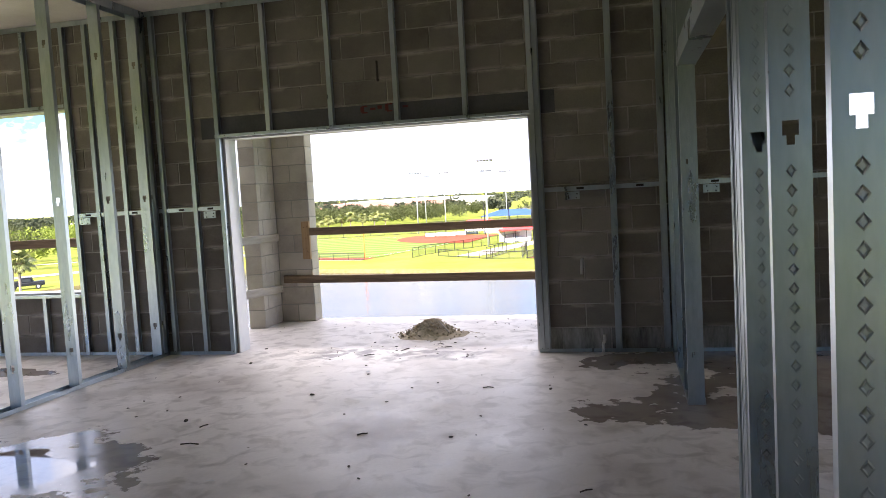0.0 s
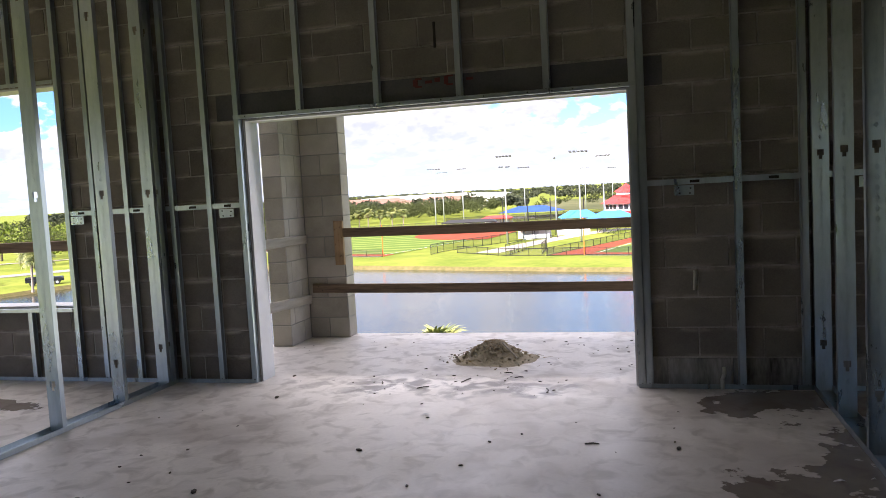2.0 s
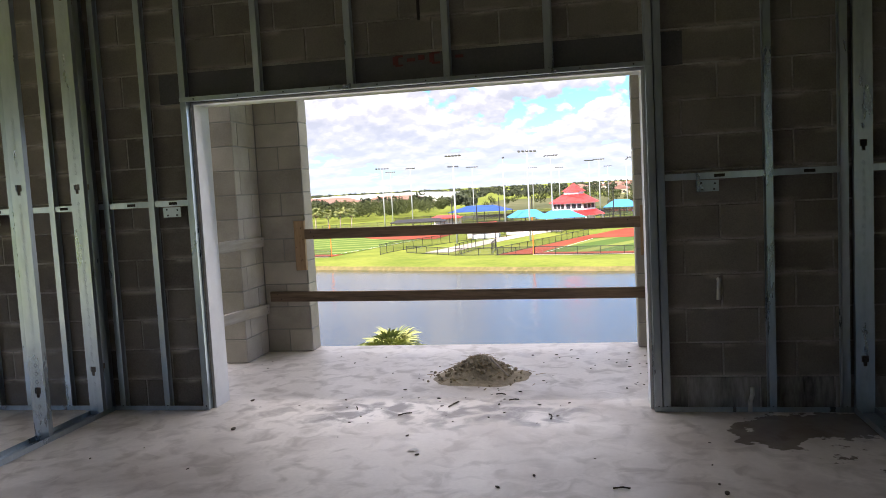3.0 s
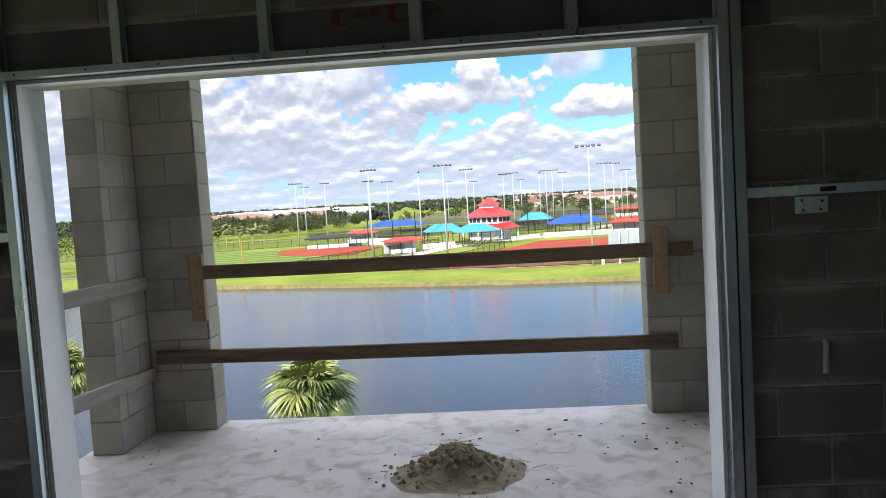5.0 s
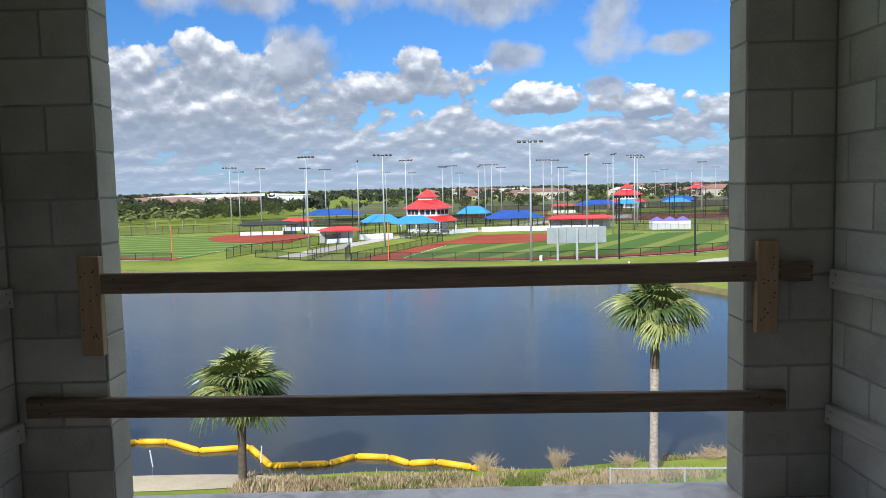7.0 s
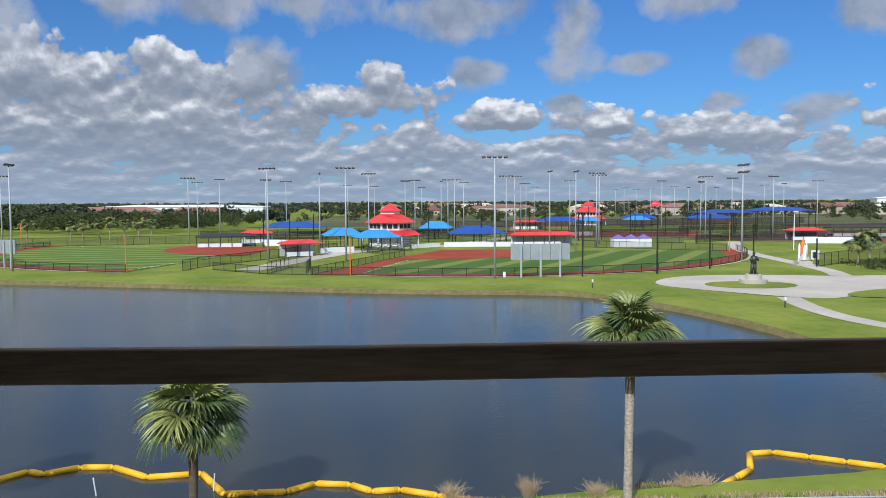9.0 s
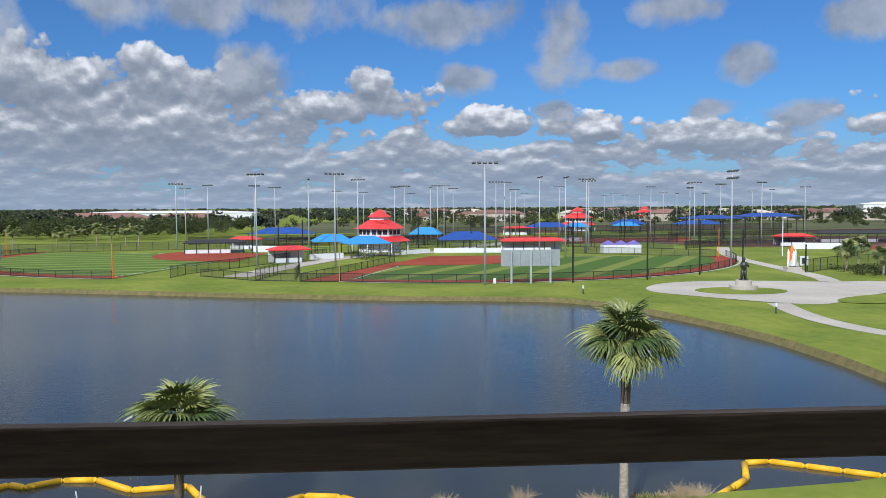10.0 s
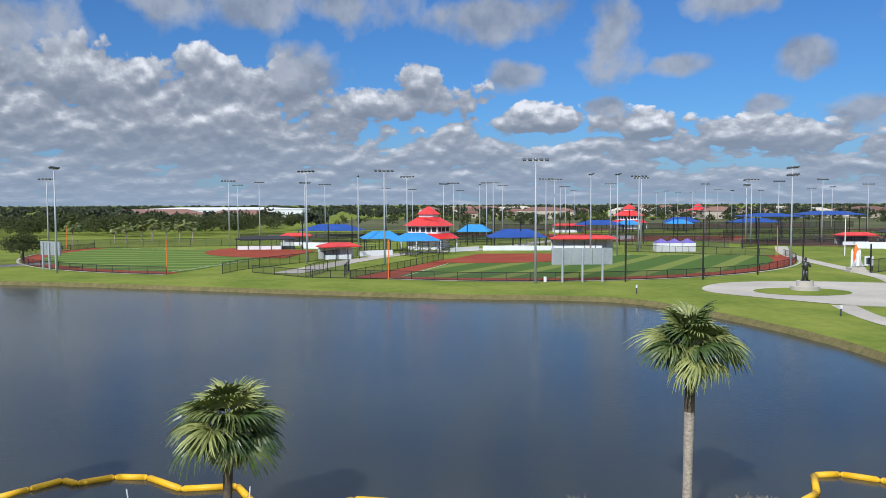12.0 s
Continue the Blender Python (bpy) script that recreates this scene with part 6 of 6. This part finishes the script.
def grass_blades(bm, x, y, z, n, h, spread, rnd):
    for _ in range(n):
        px, py = x + rnd.gauss(0, spread), y + rnd.gauss(0, spread)
        a = rnd.random() * math.tau
        hh = h * rnd.uniform(0.5, 1.2)
        w = 0.02 + 0.012 * rnd.random()
        b = Vector((math.cos(a), math.sin(a), 0))
        top = Vector((px, py, z + hh)) + Vector((rnd.gauss(0, 0.3), rnd.gauss(0, 0.3), 0)) * hh
        mid = (Vector((px, py, z)) + top) / 2 + Vector((0, 0, 0.08 * hh))
        v = [bm.verts.new(Vector((px, py, z)) - b * w), bm.verts.new(Vector((px, py, z)) + b * w), bm.verts.new(mid + b * w * 0.8), bm.verts.new(mid - b * w * 0.8), bm.verts.new(top)]
        bm.faces.new(v[:4])
        bm.faces.new((v[3], v[2], v[4]))


rnd = random.Random(77)
for nm, mat, lab, n, hgt in (("weeds", M["weeds"], "rank green weeds along the bank", 2200, 0.26), ("dry_weeds", M["dry_weeds"], "dry tan weeds and stalks along the bank", 3400, 0.30)):
    bm = bmesh.new()
    for k in range(n):
        x = rnd.uniform(-22, 26)
        y = 25.8 + 3.0 * rnd.random() ** 0.7 + 0.35 * math.sin(x * 0.7) + (0.9 if x > 8 else 0)
        if noise.noise((x * 0.45, y * 0.5 + (4.0 if nm == "weeds" else 9.0), 0)) < -0.12 or -14 < x < -6.5:
            continue
        grass_blades(bm, x, y, G - 0.03 - 0.3 * min(1, max(0, y - 27.6)), 16, hgt, 0.16, rnd)
    thing(nm, bm, mat, lab, "weeds", kind="stuff")
for x, y, h in ((3.2, 28.9, 0.95), (6.2, 29.1, 1.0), (8.9, 28.9, 0.8), (12.6, 29.4, 0.85), (13.3, 29.5, 0.8)):
    bm = bmesh.new()
    for k in range(70):
        a = rnd.random() * math.tau
        b = Vector((x + rnd.gauss(0, 0.12), y + rnd.gauss(0, 0.12), G - 0.4))
        m = b + Vector((math.cos(a) * 0.2, math.sin(a) * 0.2, h * rnd.uniform(0.4, 0.7)))
        add_tube(bm, b, m, 0.012, 0.008, sides=3)
        for _ in range(3):
            add_tube(bm, m, m + Vector((rnd.gauss(0, 0.22), rnd.gauss(0, 0.22), h * rnd.uniform(0.1, 0.4))), 0.007, 0.003, sides=3)
    thing("dry_shrub", bm, M["dry_weeds"], "bare reddish-brown dry shrub at the water's edge", "shrub", "dry shrubs")
sheet("sand_bank", smooth_loop([(-15, 27.2), (-6, 27.2), (-4.5, 28.4), (-8, 28.9), (-14, 28.8)], 2), G + 0.02, M["sand_bank"], "bare pale sandy bank", "bank")
g = np.random.RandomState(8)
pts = np.concatenate([puff_points(g, (76 + 30 * rnd.random(), 116 + 14 * rnd.random(), G + 0.5), 0.9, 40, 0.7) for k in range(120)])
tagged(new("hedge", leaf_mesh("hedge", pts, np.full(len(pts), 0.3), M["leaf"], 8)), "low green shrub bed beside the path", "hedge", kind="stuff")

# parked pickup by the park road
tk = root("pickup_truck", "dark parked pickup truck on the grass", "truck", m=pose(-88.5, 95.5, G, 0, 0, 38))
part("body", boxes(((-2.7, -0.95, 0.55), (2.7, 0.95, 1.05)), ((1.1, -0.92, 1.0), (2.65, 0.92, 1.2)), ((-2.7, -0.95, 1.0), (-0.7, -0.85, 1.35)), ((-2.7, 0.85, 1.0), (-0.7, 0.95, 1.35)), ((-2.7, -0.9, 1.0), (-2.6, 0.9, 1.35)), bevel=0.06), M["truck_paint"], tk)
bm = bmesh.new()
vs = add_box(bm, (-0.75, -0.88, 1.0), (1.2, 0.88, 1.85), 0)
for v in vs:
    if v.co.z > 1.5:
        v.co.x *= 0.72
        v.co.y *= 0.86
part("cab", bm, M["truck_paint"], tk)
part("windscreen", boxes(((-0.5, -0.9, 1.25), (0.75, -0.80, 1.68)), ((-0.5, 0.80, 1.25), (0.75, 0.9, 1.68))), M["glass_dark"], tk)
for x in (-1.75, 1.75):
    for y in (-0.86, 0.86):
        bm = bmesh.new()
        add_tube(bm, (x, y - 0.12, 0.4), (x, y + 0.12, 0.4), 0.4, sides=18)
        w = part("wheel", bm, M["rubber"], tk)
        bm = bmesh.new()
        add_tube(bm, (x, y - 0.13, 0.4), (x, y + 0.13, 0.4), 0.22, sides=12)
        part("rim", bm, M["pole"], w)

# ---- blocks of the walls and piers ----
def block_mesh(L, mat, name="block"):
    """One block: local x along the wall, face towards -y."""
    bm = bmesh.new()
    c, h = 0.003, COURSE - (0.010 if mat.name == "block_pier" else 0.011)
    f = [bm.verts.new(v) for v in ((c, 0, c), (L - c, 0, c), (L - c, 0, h - c), (c, 0, h - c))]
    b = [bm.verts.new(v) for v in ((0, c, 0), (L, c, 0), (L, c, h), (0, c, h))]
    k = [bm.verts.new(v) for v in ((0, 0.02, 0), (L, 0.02, 0), (L, 0.02, h), (0, 0.02, h))]
    bm.faces.new(f)
    for i in range(4):
        j = (i + 1) % 4
        bm.faces.new((f[j], f[i], b[i], b[j]))
        bm.faces.new((b[j], b[i], k[i], k[j]))
    bmesh.ops.recalc_face_normals(bm, faces=bm.faces)
    return finish(bm, name, mat)


block_cache = {}


def lay(parent, stock, origin, along, length, z0, z1, holes=(), shift=0.0, jitter=0.0012, foot=None):
    """Running-bond courses on a face: origin at the face's start, along a unit vector; the face looks to the right of it turned by -90 degrees."""
    ang = math.degrees(math.atan2(along[1], along[0]))
    rnd = random.Random(int(origin[0] * 100) + int(length * 977))
    row = round(z0 / COURSE)
    while (row + 0.5) * COURSE < z1:
        x = -BLOCK + (shift + (0 if row % 2 else BLOCK / 2)) % BLOCK
        z = row * COURSE
        mat = foot if foot and row == 0 else stock
        while x < length - 0.03:
            a, b = max(x, 0), min(x + BLOCK, length)
            for h0, h1, zz0, zz1 in holes:
                if zz0 - 0.05 < z + COURSE / 2 < zz1:
                    if h0 <= a and b <= h1:
                        a = b
                    elif a < h0 < b:
                        b = h0
                    elif a < h1 < b:
                        a = h1
            L = round(b - a - 0.010, 3)
            if L > 0.03:
                key = (L, mat.name)
                if key not in block_cache:
                    block_cache[key] = block_mesh(L, mat)
                o = new("block", block_cache[key])
                o.parent = parent
                o.matrix_local = pose(origin[0] + along[0] * (a + 0.005), origin[1] + along[1] * (a + 0.005), z + 0.005, 0, 0, ang) @ pose(0, rnd.uniform(-jitter, jitter), 0)
            x += BLOCK
        row += 1


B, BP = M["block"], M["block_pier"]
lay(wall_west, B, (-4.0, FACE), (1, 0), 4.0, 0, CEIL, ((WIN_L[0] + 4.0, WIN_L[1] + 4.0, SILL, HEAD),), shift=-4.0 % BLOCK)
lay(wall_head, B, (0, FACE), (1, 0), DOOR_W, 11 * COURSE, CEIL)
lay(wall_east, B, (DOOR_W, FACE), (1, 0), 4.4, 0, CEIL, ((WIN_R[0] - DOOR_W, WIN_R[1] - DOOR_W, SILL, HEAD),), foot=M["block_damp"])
for nm, (xo, xi, xe) in PIERS.items():
    p = pier_obs[nm]
    if nm == "west":
        lay(p, BP, (xi, PY0), (1, 0), xe - xi, 0, CEIL)                     # front wing, towards the room
        lay(p, BP, (xe, PY0), (0, 1), PY1 - PY0, 0, CEIL, shift=0.2)        # its end
        lay(p, BP, (xi, 1.335), (0, 1), PY0 - 1.335, 0, CEIL, shift=0.1)    # side wing, towards the balcony
        lay(p, BP, (xo, 1.335), (1, 0), xi - xo, 0, CEIL, shift=0.2)        # its end
    else:
        lay(p, BP, (xe, PY0), (1, 0), xi - xe, 0, CEIL)
        lay(p, BP, (xe, PY1), (0, -1), PY1 - PY0, 0, CEIL, shift=0.2)
        lay(p, BP, (xi, PY0), (0, -1), PY0 - 1.335, 0, CEIL, shift=0.1)
        lay(p, BP, (xi, 1.335), (1, 0), xo - xi, 0, CEIL, shift=0.2)
